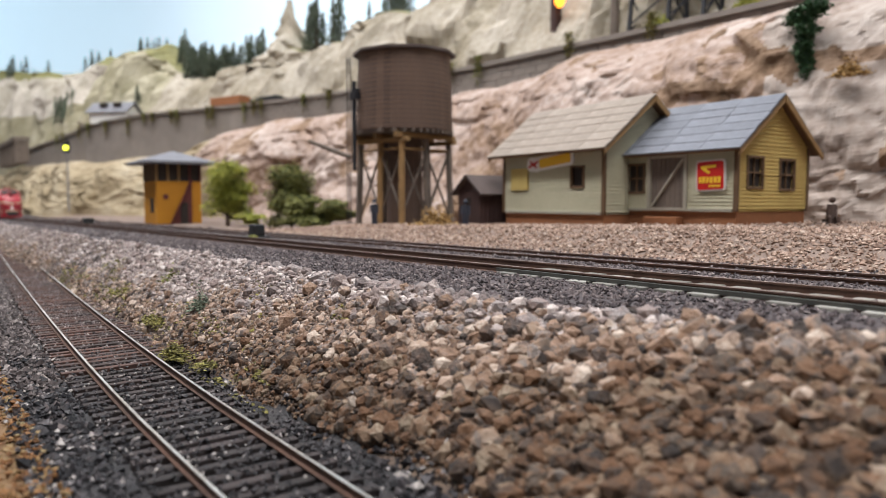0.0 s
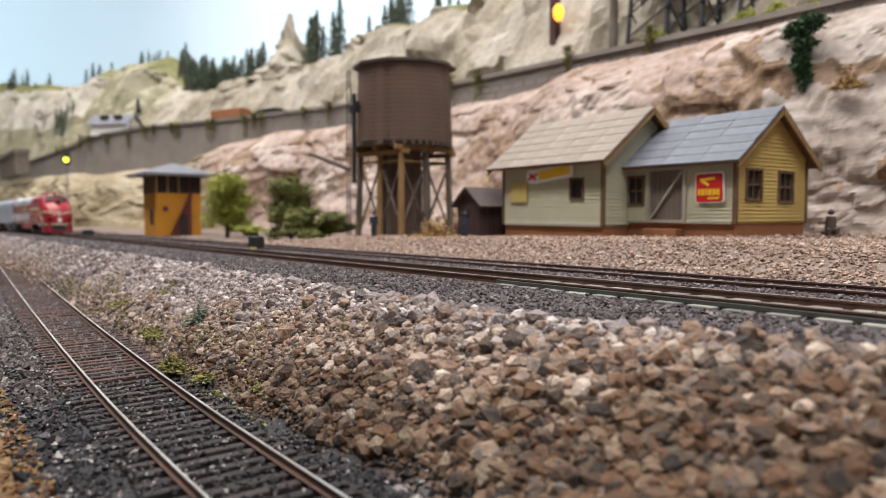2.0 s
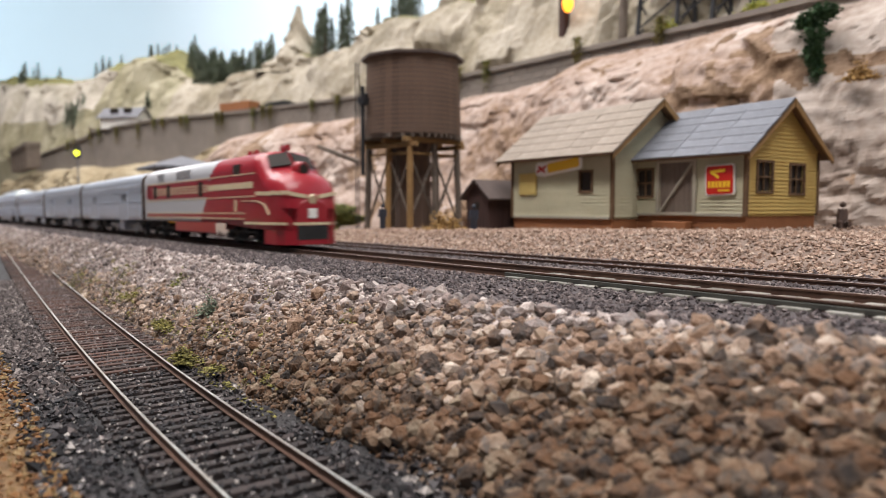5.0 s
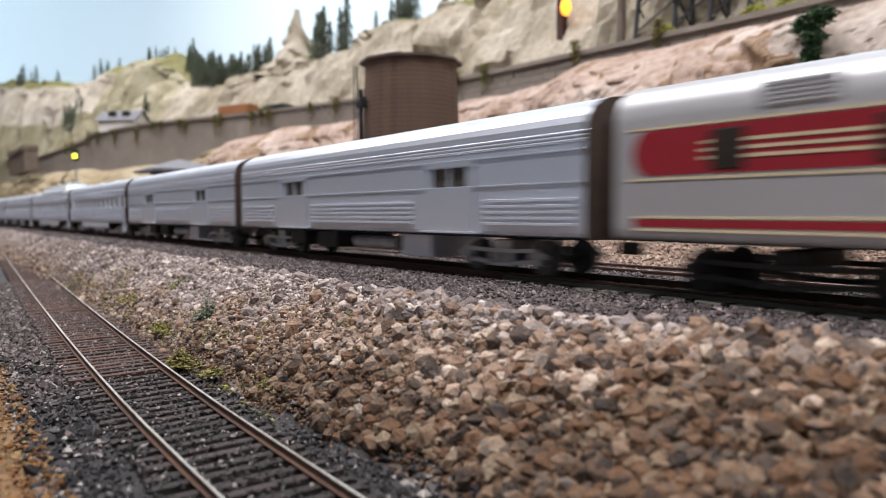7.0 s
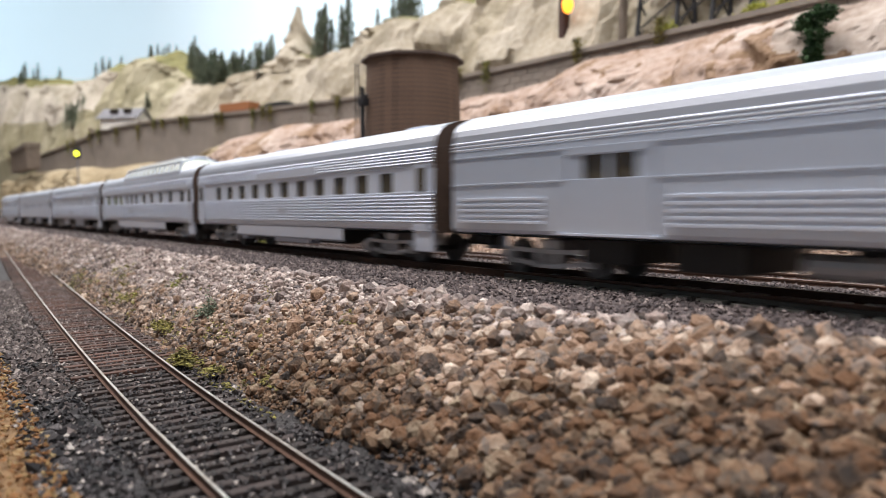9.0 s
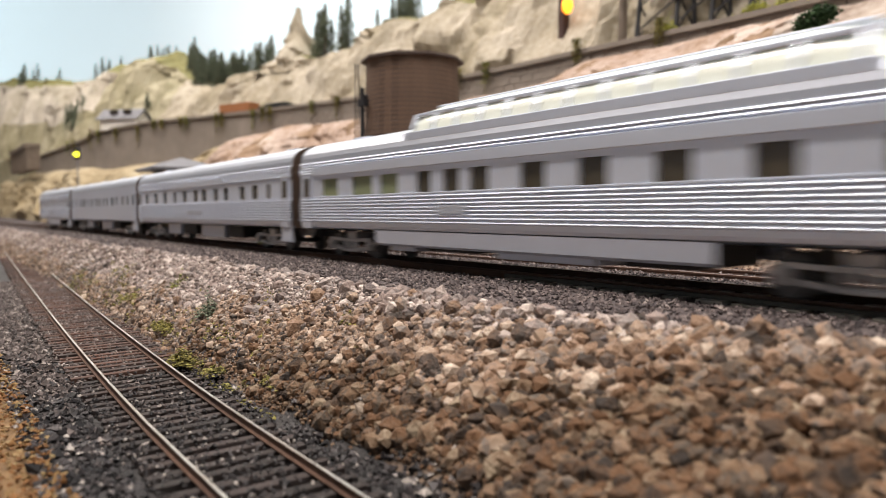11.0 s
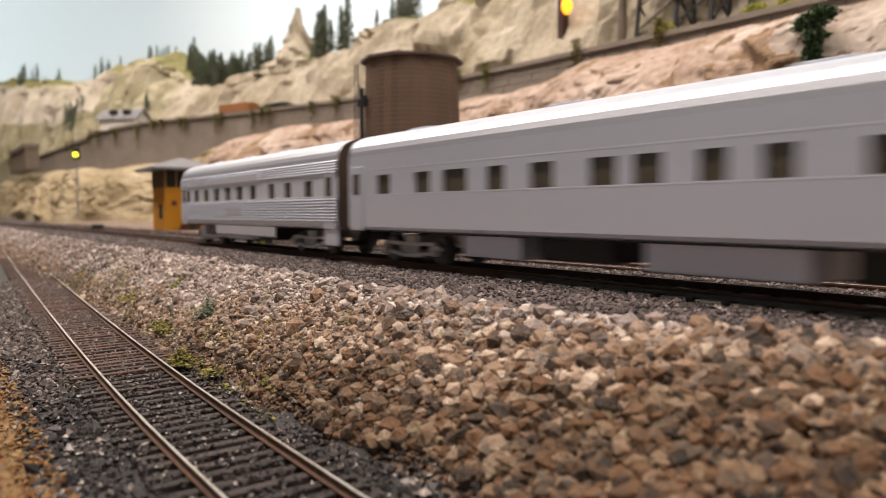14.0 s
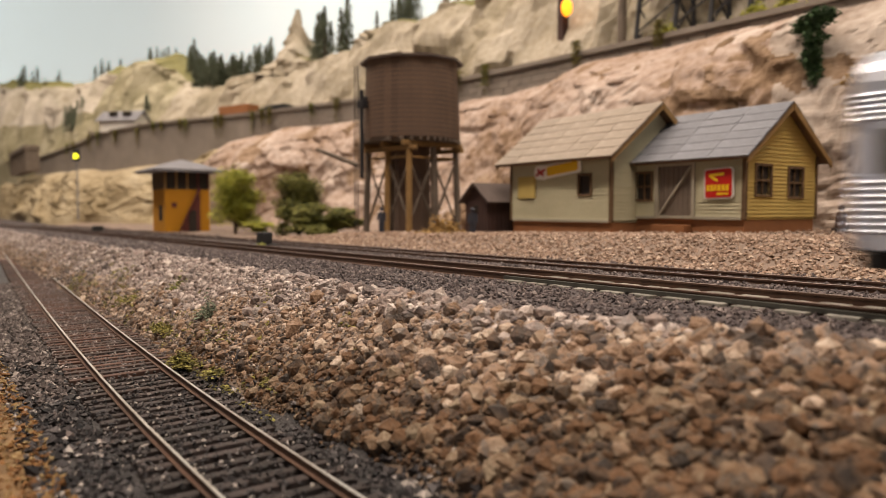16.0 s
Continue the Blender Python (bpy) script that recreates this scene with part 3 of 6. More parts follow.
def upper_hill():
    xs = np.concatenate([np.arange(-5200, -1900, 14.0), np.arange(-1900, -300, 5.0), np.arange(-300, 900, 15.0)])
    us, po, pz = profile([(126, -0.5), (128, 0), (150, 0.03), (168, 0.30), (184, 0.58), (206, 0.80), (235, 0.94), (265, 1.0), (330, 0.98), (430, 0.85)], 80)
    U = np.meshgrid(xs, us)[1]
    X, O = np.meshgrid(xs, po)
    T = np.meshgrid(xs, pz)[1]
    edge = sm(0, 20, U)
    wx = X + 30 * vnoise(X / 90, U / 70, 57)
    q = vnoise(wx / 44, U / 36, 66) * 2.5
    flute = 20 * ridged(wx / 60, U / 130, 61, 3) + 10 * ridged(wx / 26, U / 40, 63, 3) + 11 * (np.floor(q) + sm(0.75, 1, q - np.floor(q)))
    Y = face_y(X) - 140 * sm(-2400, -3300, X) + O - (26 * vnoise(wx / 170, U / 130, 51) + flute + 3 * vnoise(X / 11, U / 11, 53)) * edge
    Z = 188 + (hill_top(X) - 188) * T + (12 * vnoise(X / 60, U / 50, 71) + 5 * vnoise(X / 24, U / 22, 72) + 2.5 * vnoise(X / 12, U / 10, 73)) * edge
    green = (sm(-2060, -1900, X + 40 * vnoise(X / 50, U / 40, 77)) * (1 - sm(-1640, -1540, X + 60 * vnoise(X / 40, U / 30, 78))))[:-1, :-1].ravel() * (T[:-1, :-1].ravel() > 0.12)
    far = (X + 60 * vnoise(X / 90, U / 50, 79) < -2150)[:-1, :-1].ravel()
    high = T[:-1, :-1].ravel()
    mi = np.where(high > 0.93, 1, np.where(green > 0.5, 2, np.where(far, np.where(high > 0.4, 3, 2), 0)))
    return sheet("upper_hill", X, Y, Z, ["hill", "grass_top", "hill_green", "hill_pale"], "tan plaster cliffs with turf on the hilltops", mats=mi)


rock_face()
upper_hill()


def spire():
    xs, us = np.linspace(0, 2 * math.pi, 30), np.linspace(0, 1, 26)
    A, T = np.meshgrid(xs, us)
    R = (1 - T) ** 1.35 * 75 + 4.5
    R = R * (1 + 0.5 * vnoise(np.cos(A) * 1.6 + 9, np.sin(A) * 1.6 + T * 6, 81) + 0.25 * vnoise(np.cos(A) * 4, np.sin(A) * 4 + T * 14, 83))
    X, Y, Z = -1372 + R * np.cos(A), 650 + R * np.sin(A), 290 + 148 * T
    return sheet("rock_spire", X, Y, Z, "hill", "pointed tan rock spire on the hilltop")


spire()


def retaining_wall():
    xs = np.arange(-5200, 900, 20.0)
    bm = bmesh.new()
    rows = []
    for x in xs:
        y = float(face_y(x)) + 84
        z1 = float(np.interp(x, [-2900, -1840, -1529, -1079, -341], [190, 183, 200, 197, 186]))
        rows.append([bm.verts.new((x, y, z1 - 110)), bm.verts.new((x, y + 3, z1 - 5)), bm.verts.new((x, y - 2, z1 - 5)), bm.verts.new((x, y - 2, z1)), bm.verts.new((x, y + 12, z1)), bm.verts.new((x, y + 80, z1 - 4))])
    for r, s in zip(rows, rows[1:]):
        for j in range(5):
            bm.faces.new((r[j], s[j], s[j + 1], r[j + 1]))
    w = tagged(part("retaining_wall", bm, "wall_stone"), "long grey stone retaining wall under the upper line", "retaining wall", kind="structure")
    block = bmesh.new()
    box(block, -9.4, 9.4, -1.0, 0.6, -4.2, 4.2, bevel=0.5)
    first = part("stone_block", block, "wall_stone", w)
    n = 0
    for row in range(5):
        for i in range(56):
            x = -1180 + i * 19.6 + (9.8 if row % 2 else 0)
            z1 = float(np.interp(x, [-2900, -1840, -1529, -1079, -341], [190, 183, 200, 197, 186]))
            ob = first if n == 0 else new("stone_block", first.data)
            ob.parent = w
            slope = math.degrees(math.atan2(float(face_y(x + 5) - face_y(x - 5)), 10))
            ob.matrix_basis = pose(x * MM, (float(face_y(x)) + 84 + 2.4 - 0.25 * row + random.uniform(-0.4, 0.2)) * MM, (z1 - 10 - row * 9) * MM, 0, 0, slope)
            n += 1
    return w


retaining_wall()


def shell():
    """Sky backdrop behind the hills and an added, unseen plain room round the layout."""
    bm = bmesh.new()
    pts = [(-5500, -100), (-5450, 350), (-5200, 700), (-4200, 1050), (-2000, 1150), (0, 1200), (2600, 1200)]
    rows = [[bm.verts.new((x, y, -100)), bm.verts.new((x, y, 1650))] for x, y in pts]
    for r, s in zip(rows, rows[1:]):
        bm.faces.new((r[0], s[0], s[1], r[1]))
    tagged(part("backdrop", bm, "sky", smooth=True), "pale blue painted sky backdrop, made to glow", "backdrop", kind="structure")
    bm = bmesh.new()
    box(bm, -5700, 2800, -2600, 1300, 1650, 1700)
    tagged(part("ceiling", bm, "room"), "unseen white room ceiling", "ceiling", kind="structure")
    # added out of view; their colours shape the fill and the train's reflections
    for n, b in (("wall_south", (-5700, 2800, -2650, -2600, -1000, 1650)), ("wall_west", (-5750, -5700, -2650, 1300, -1000, 1650)), ("wall_east", (2800, 2850, -2650, 1300, -1000, 1650)), ("floor", (-5700, 2800, -2650, 1300, -1050, -1000))):
        bm = bmesh.new()
        box(bm, *b)
        tagged(part(n, bm, "carpet" if n == "floor" else "room_wall"), ("unseen dark grey room " if n == "floor" else "unseen blue-grey room ") + n.split("_")[0], n.split("_")[0], kind="structure")


shell()


# ---- depot ----
def clapboards(parent, mat, x0, x1, z0, z1, y, holes, n, plane="x", sign=-1):
    """Lapped boards on a wall, one part a course; each leans out at its foot and stops at the openings. holes: (a0, a1, z0, z1)."""
    h = (z1 - z0) / n
    for i in range(n):
        a, b = z0 + i * h, z0 + (i + 1) * h
        cuts = sorted((max(x0, u), min(x1, v)) for u, v, p, q in holes if p < b - 0.2 and q > a + 0.2)
        at, spans = x0, []
        for u, v in cuts:
            if u > at:
                spans.append((at, u))
            at = max(at, v)
        if at < x1:
            spans.append((at, x1))
        for u, v in spans:
            bm = bmesh.new()
            o = sign * (0.75 + random.uniform(-0.08, 0.08))
            pts = [(u, y + o, a), (v, y + o, a), (v, y + sign * 0.1, b), (u, y + sign * 0.1, b), (u, y, a), (v, y, a)]
            if plane == "y":
                pts = [(q, p, r) for p, q, r in pts]
            w = [bm.verts.new(p) for p in pts]
            bm.faces.new(w[:4])
            bm.faces.new((w[0], w[1], w[5], w[4]))
            part("clapboard", bm, mat, parent)


def wall_with_holes(bm, x0, x1, z0, z1, y0, y1, holes, swap=False):
    """A thick wall with openings right through it."""
    xs = sorted({x0, x1, *[h[0] for h in holes], *[h[1] for h in holes]})
    zs = sorted({z0, z1, *[h[2] for h in holes], *[h[3] for h in holes]})
    for a, b in zip(xs, xs[1:]):
        for c, d in zip(zs, zs[1:]):
            if not any(h[0] <= (a + b) / 2 <= h[1] and h[2] <= (c + d) / 2 <= h[3] for h in holes):
                if swap:
                    box(bm, y0, y1, a, b, c, d)
                else:
                    box(bm, a, b, y0, y1, c, d)


def slope_boards(t, x0, x1, a, b, mat, rows, thick=1.1, width=21):
    """Lapped roof planks on the slope from a to b, pairs of (y, z)."""
    L = math.hypot(b[0] - a[0], b[1] - a[1])
    ang = math.degrees(math.atan2(b[1] - a[1], b[0] - a[0]))
    step = L / rows
    bm = bmesh.new()
    box(bm, -width / 2 + 0.15, width / 2 - 0.15, -step * 0.15, step * 1.0, -thick / 2, thick / 2, bevel=0.18)
    first = part("shingle", bm, mat, t)
    n, used = int((x1 - x0) / width), False
    fit = (x1 - x0) / (n * width)
    for r in range(rows):
        for i in range(n):
            ob = new("shingle", first.data) if used else first
            used = True
            ob.parent = t
            k = r / rows
            y, z = a[0] + (b[0] - a[0]) * k, a[1] + (b[1] - a[1]) * k
            m = pose((x0 + (i + 0.5) * width * fit) * MM, y * MM, (z + 0.9) * MM, ang - 2.2 if ang < 90 else ang + 2.2, 0, 0)
            ob.matrix_basis = m @ Matrix.Diagonal((fit, 1, 1, 1)) @ pose(random.uniform(-.2, .2) * MM, random.uniform(-.25, .25) * MM, 0, random.uniform(-.7, .7), 0, random.uniform(-.5, .5))


def window(t, name, x0, x1, z0, z1, y, plane="x", bars=1, mat="brown"):
    """A sash window with frame, muntins and a dark recessed pane."""
    def bx(bm, a, b, c, d, o0, o1):
        if plane == "x":
            box(bm, a, b, y + o0, y + o1, c, d, bevel=0.12)
        else:
            box(bm, y - o1, y - o0, a, b, c, d, bevel=0.12)
    bm = bmesh.new()
    bx(bm, x0, x1, z0, z1, 0.8, 1.1)
    w = part(name, bm, "darkwin", t, "dark recessed window")
    bm = bmesh.new()
    for a, b, c, d in ((x0 - 1.4, x0, z0 - 1.4, z1 + 1.4), (x1, x1 + 1.4, z0 - 1.4, z1 + 1.4), (x0, x1, z1, z1 + 1.4), (x0, x1, z0 - 1.4, z0)):
        bx(bm, a, b, c, d, -1.3, 1.2)
    part("window_frame", bm, mat, w)
    if bars:
        bm = bmesh.new()
        zc, xc = (z0 + z1) / 2, (x0 + x1) / 2
        bx(bm, x0, x1, zc - 0.55, zc + 0.55, -0.5, 0.7)
        bx(bm, xc - 0.35, xc + 0.35, z0, z1, -0.3, 0.7)
        part("muntin", bm, mat, w)
    return w


def gable(t, L0, L1, y0, y1, base, eave, ridge, over, holes, wall_mat, end_mat, roof_mat, n, end_holes=(), rows=6):
    """A gabled clapboard house in the thing's space: from L0 to L1 along x, y0 to y1 deep."""
    yc = (y0 + y1) / 2
    bm = bmesh.new()
    wall_with_holes(bm, L0, L1, base, eave, y0, y0 + 2, holes)
    box(bm, L0, L1, y1 - 2, y1, base, eave)
    w = part("wall", bm, wall_mat, t, "lapped clapboard front wall")
    clapboards(w, wall_mat, L0 + 1.6, L1 - 1.6, base + 1.5, eave, y0, holes, n)
    for x, s, m, hs in ((L1, 1, end_mat, end_holes), (L0, -1, wall_mat, ())):
        bm = bmesh.new()
        wall_with_holes(bm, y0 + 2, y1 - 2, base, eave, min(x, x - s * 2), max(x, x - s * 2), hs, swap=True)
        poly(bm, [(x, y0, eave), (x, y1, eave), (x, yc, ridge - 1)])
        poly(bm, [(x - s * 2, y0, eave), (x - s * 2, y1, eave), (x - s * 2, yc, ridge - 1)])
        w = part("wall", bm, m, t, "lapped clapboard gable end")
        clapboards(w, m, y0 + 1.5, y1 - 1.5, base + 1.5, eave, x, hs, n, "y", s)
        k = int(n * (ridge - eave) / (eave - base))
        for i in range(k):
            a, b = eave + (ridge - eave) * i / k, eave + (ridge - eave) * (i + 1) / k
            half = (yc - y0) * (1 - i / k)
            clapboards(w, m, yc - half + 1, yc + half - 1, a, b, x, (), 1, "y", s)
    drop = (ridge - eave) / (yc - y0) * over
    x0, x1 = L0 - over * 1.3, L1 + over
    for s in (-1, 1):
        ye, yo = (y0 - over, yc) if s < 0 else (y1 + over, yc)
        bm = bmesh.new()
        poly(bm, [(x0, ye, eave - drop), (x1, ye, eave - drop), (x1, yc, ridge), (x0, yc, ridge)], 1.2 if s < 0 else -1.2)
        r = part("roof", bm, "brown", t, "roof deck under planks")
        slope_boards(r, x0 - 0.3, x1 + 0.5, (ye, eave - drop + 1.4), (yc, ridge + 1.4), roof_mat, rows)
        for x in (x1, x0):
            bm = bmesh.new()
            d = 1.0 if x == x1 else -1.0
            vs = [(x, ye, eave - drop + 1.2), (x, yc, ridge + 1.2), (x, yc, ridge - 3.0), (x, ye, eave - drop - 2.2)]
            poly(bm, vs, d)
            part("barge_board", bm, "timber", t, "rust-brown barge board")
    for x in (L0, L1):
        bm = bmesh.new()
        box(bm, x - 1.3 if x == L1 else x - 0.9, x + 0.9 if x == L1 else x + 1.3, y0 - 0.9, y0 + 1.3, base, eave, bevel=0.15)
        part("corner_board", bm, "brown", t, "brown corner board")
    bm = bmesh.new()
    box(bm, L1 - 1.3, L1 + 0.9, y1 - 1.3, y1 + 0.9, base, eave, bevel=0.15)
    part("corner_board", bm, "brown", t, "brown corner board")
    bm = bmesh.new()
    box(bm, L0 + 2, L1 - 2, y0 - 0.95, y0 + 1, base - 0.2, base + 1.4, bevel=0.15)
    part("sill_board", bm, "frame", t, "pale sill board")
    bm = bmesh.new()
    box(bm, L0 + 1, L1 - 0.5, y0 + 0.8, y1 - 0.8, -8, base)
    part("foundation", bm, "rustbase", t, "red-brown timber foundation")


def depot():
    t = thing("depot", -204, 359, 7, -4.0, "two-part clapboard depot, grey-green front and ochre gable end", "building")
    h1 = [(-75.4, -63.6, 18.4, 34.4), (-58, -33.5, 8, 38)]
    gable(t, -90, 0, 0, 70, 6.5, 43.5, 70.5, 5.5, h1, "siding", "yellow", "slate", 17, [(9.3, 22.6, 20.4, 36.2), (40.8, 54.4, 19.6, 35.4)])
    h2 = [(-103.4, -93.4, 22, 33.8)]
    gable(t, -174, -76, -22.3, 52, 4, 48.8, 78, 7.5, h2, "siding", "siding", "shake", 19)
    window(t, "window", -75.4, -63.6, 18.4, 34.4, 0)
    window(t, "window", 9.3, 22.6, 20.4, 36.2, 0, "y")
    window(t, "window", 40.8, 54.4, 19.6, 35.4, 0, "y")
    window(t, "window", -103.4, -93.4, 22, 33.8, -22.3, bars=0)
    # freight door
    bm = bmesh.new()
    box(bm, -58, -33.5, 0.8, 1.4, 8, 38)
    d = part("freight_door", bm, "ply", t, "brown planked freight door with a diagonal brace")
    for i in range(7):
        bm = bmesh.new()
        box(bm, -58 + i * 3.5 + 0.1, -58 + (i + 1) * 3.5 - 0.1, 0.2, 0.9, 8, 38, bevel=0.2)
        part("plank", bm, "ply", d)
    bm = bmesh.new()
    for b in ((-60.2, -58, 6.6, 39.6), (-33.5, -31.4, 6.6, 39.6), (-58, -33.5, 38, 39.8), (-58, -33.5, 6.6, 8.4)):
        box(bm, b[0], b[1], -1.6, 0.4, b[2], b[3], bevel=0.2)
    part("door_frame", bm, "frame", d, "grey door frame")
    bm = bmesh.new()
    bar(bm, (-57, -0.5, 9), (-34.5, -0.5, 37), 1.8, 1.2)
    part("brace", bm, "frame", d, "grey diagonal brace")
    bm = bmesh.new()
    box(bm, -64, -29, -2.2, -0.6, 40.4, 41.6, bevel=0.2)
    part("door_rail", bm, "brown", d)
    # shutter on the taller part
    bm = bmesh.new()
    box(bm, -164.8, -146.5, -24, -22.6, 19.9, 35.3, bevel=0.3)
    part("shutter", bm, "shutter", t, "yellow closed shutter")
    bm = bmesh.new()
    box(bm, -58, -34, -7, 0, -6, 3, bevel=0.5)
    part("doorstep", bm, "rustbase", t, "red-brown door step")
    return t


depot()


def plate(bm, cx, cz, w, h, r, y0, y1, tilt=0.0):
    """A flat plate with rounded corners facing -y."""
    pts = []
    for k in range(4):
        for j in range(4):
            a = radians(90 * k + 30 * j)
            sx, sz = 1 if k in (0, 3) else -1, 1 if k in (0, 1) else -1
            x, z = sx * (w / 2 - r) + r * math.cos(a), sz * (h / 2 - r) + r * math.sin(a)
            pts.append((cx + x * math.cos(tilt) - z * math.sin(tilt), cz + x * math.sin(tilt) + z * math.cos(tilt)))
    a = [bm.verts.new((x, y0, z)) for x, z in pts]
    b = [bm.verts.new((x, y1, z)) for x, z in pts]
    bm.faces.new(a)
    bm.faces.new(b[::-1])
    for i in range(len(a)):
        j = (i + 1) % len(a)
        bm.faces.new((a[i], b[i], b[j], a[j]))


def signs():
    t = thing("square_sign", -204, 359, 7, -4.0, "red square advertising sign with white border on the depot wall", "sign")
    bm = bmesh.new(); plate(bm, -15.2, 26.7, 18.6, 17.4, 2, -1.9, -0.8, 0.03); part("border", bm, "sign_white", t, "white border")
    bm = bmesh.new(); plate(bm, -15.2, 26.7, 17.0, 15.8, 1.6, -2.2, -1.8, 0.03); part("panel", bm, "sign_red", t, "red panel")
    bm = bmesh.new()
    bar(bm, (-21, -2.35, 31.2), (-11.5, -2.35, 31.9), 0.3, 1.5)
    bar(bm, (-20.5, -2.35, 31.0), (-15.5, -2.35, 28.0), 0.3, 1.5)
    part("arrow", bm, "sign_yellow", t, "bent yellow arrow shape")
    bm = bmesh.new()
    for x0, x1 in ((-22.4, -20.8), (-20.2, -18.2), (-17.6, -16.2), (-15.6, -13.4), (-12.8, -10.8), (-10.2, -8.4)):
        box(bm, x0, x1, -2.4, -2.15, 22.4, 26.0)
    part("letter_bar", bm, "sign_yellow", t, "row of yellow bars")
    bm = bmesh.new(); box(bm, -16, -8.6, -2.4, -2.15, 20.2, 21.4); part("small_bar", bm, "sign_yellow", t, "thin yellow bar")
    t = thing("long_sign", -204, 359, 7, -4.0, "long white advertising banner with red mark and yellow bars", "sign")
    bm = bmesh.new(); plate(bm, -121, 39.0, 40, 9.5, 2.5, -24.2, -23.2, 0.10); plate(bm, -139.5, 37.3, 14, 9.5, 4, -24.3, -23.25, -0.1); part("board", bm, "sign_white", t, "white board")
    bm = bmesh.new(); plate(bm, -118.5, 39.2, 30, 6.2, 1.5, -24.6, -24.0, 0.10); part("yellow_bar", bm, "sign_yellow", t, "yellow bar")
    bm = bmesh.new()
    bar(bm, (-144.5, -24.5, 35.5), (-135, -24.5, 39.3), 0.3, 1.6)
    bar(bm, (-143, -24.5, 39.5), (-136.5, -24.5, 35.4), 0.3, 1.6)
    part("red_mark", bm, "sign_red", t, "red crossed mark")


signs()


# ---- water tower ----
def water_tower():
    t = thing("water_tower", -497, 341, 0, 8, "tall brown wooden water tower on braced timber legs", "water tower")
    n = 40
    bm = bmesh.new()
    rod(bm, (0, 0, 78), (0, 0, 143), 40.0, 37.6, n)
    tank = part("tank", bm, "tank", t, "dark brown stave tank")
    bm = bmesh.new()
    w = 2 * math.pi * 40.4 / n
    vs = box(bm, -w / 2, w / 2, -0.7, 0.7, 0, 65, bevel=0.05)
    for v in bm.verts:
        v.co.x *= 1 - 0.06 * v.co.z / 65
    first = part("stave", bm, "tank", tank)
    for i in range(n):
        a = 360 * i / n
        ob = first if i == 0 else new("stave", first.data)
        ob.parent = tank
        ob.matrix_basis = pose(0, 0, 0, 0, 0, a) @ pose(0, -40.4 * MM, 78 * MM, -2.1)
    for i in range(17):
        z = 80 + i * 3.7
        r = 41.3 - 2.4 * (z - 78) / 65
        bm = bmesh.new()
        seg = 48
        ring = []
        for k in range(seg):
            a = 2 * math.pi * k / seg
            ring.append([bm.verts.new((rr * math.cos(a), rr * math.sin(a), z + dz)) for rr, dz in ((r - 0.3, -0.35), (r + 0.2, -0.35), (r + 0.2, 0.35), (r - 0.3, 0.35))])
        for k in range(seg):
            p, q = ring[k], ring[(k + 1) % seg]
            for j in range(4):
                bm.faces.new((p[j], q[j], q[(j + 1) % 4], p[(j + 1) % 4]))
        part("hoop", bm, "hoop", tank, "thin brown-painted hoop")
    bm = bmesh.new()
    m = 10
    rim = [(44 * math.cos(2 * math.pi * k / m + 0.2), 44 * math.sin(2 * math.pi * k / m + 0.2)) for k in range(m)]
    lo, hi = [bm.verts.new((x, y, 141.5)) for x, y in rim], [bm.verts.new((x, y, 143.6)) for x, y in rim]
    top = bm.verts.new((0, 0, 150))
    bm.faces.new(lo[::-1])
    for k in range(m):
        j = (k + 1) % m
        bm.faces.new((lo[k], lo[j], hi[j], hi[k]))
        bm.faces.new((hi[k], hi[j], top))
    part("roof", bm, "hut_roof", t, "shallow ten-sided dusty roof")
    for i in range(15):
        bm = bmesh.new()
        y = -38 + i * 76 / 14
        L = math.sqrt(max(41 ** 2 - y * y, 100))
        box(bm, -L, L, y - 1.2, y + 1.2, 75.0, 77.9, bevel=0.2)
        part("joist", bm, "grey_timber", t)
    for y in (-26, 0, 26):
        bm = bmesh.new()
        box(bm, y - 2, y + 2, -34, 34, 71.0, 74.9, bevel=0.3)
        part("beam", bm, "timber", t, "ochre cross beam")
    for y in (-27, 27):
        bm = bmesh.new()
        box(bm, -34, 34, y - 2, y + 2, 67.3, 70.9, bevel=0.3)
        part("beam", bm, "timber", t, "ochre cap beam")
    legs = [(x, y) for x in (-26, 0, 26) for y in (-27, 27)] + [(-26, 0), (26, 0)]
    for i, (x, y) in enumerate(legs):
        bm = bmesh.new()
        rod(bm, (x * 1.06, y * 1.06, 0), (x, y, 68 if y else 71), 2.7, 2.6, 8)
        part("leg", bm, "timber" if (x, y) in ((26, -27), (0, -27)) else "grey_timber", t)
    for (a, b) in (((-26, -27), (0, -27)), ((0, -27), (26, -27)), ((26, -27), (26, 0)), ((26, 0), (26, 27)), ((-26, 27), (0, 27)), ((0, 27), (26, 27))):
        for za, zb in ((8, 60), (60, 8)):
            bm = bmesh.new()
            bar(bm, (a[0], a[1], za), (b[0], b[1], zb), 1.3, 1.3)
            part("brace", bm, "grey_timber", t)
        bm = bmesh.new()
        bar(bm, (a[0], a[1], 62), (b[0], b[1], 62), 1.8, 1.8)
        part("girt", bm, "timber", t)
    bm = bmesh.new()
    rod(bm, (0, 0, -2), (0, 0, 74), 16, 15, 14)
    part("frost_box", bm, "tank", t, "dark boarded frost box round the feed pipe")
    bm = bmesh.new()
    rod(bm, (-16, -42, 45), (-16, -42, 118), 1.8, 1.8, 10)
    rod(bm, (-16, -42, 110), (-16, -36, 112), 1.6, 1.6, 8)
    box(bm, -20, -12, -44, -38, 103, 109, bevel=0.5)
    part("standpipe", bm, "steelwork", t, "dark iron standpipe")
    bm = bmesh.new()
    rod(bm, (-20, -43, 56), (-52, -62, 70), 2.0, 1.6, 10)
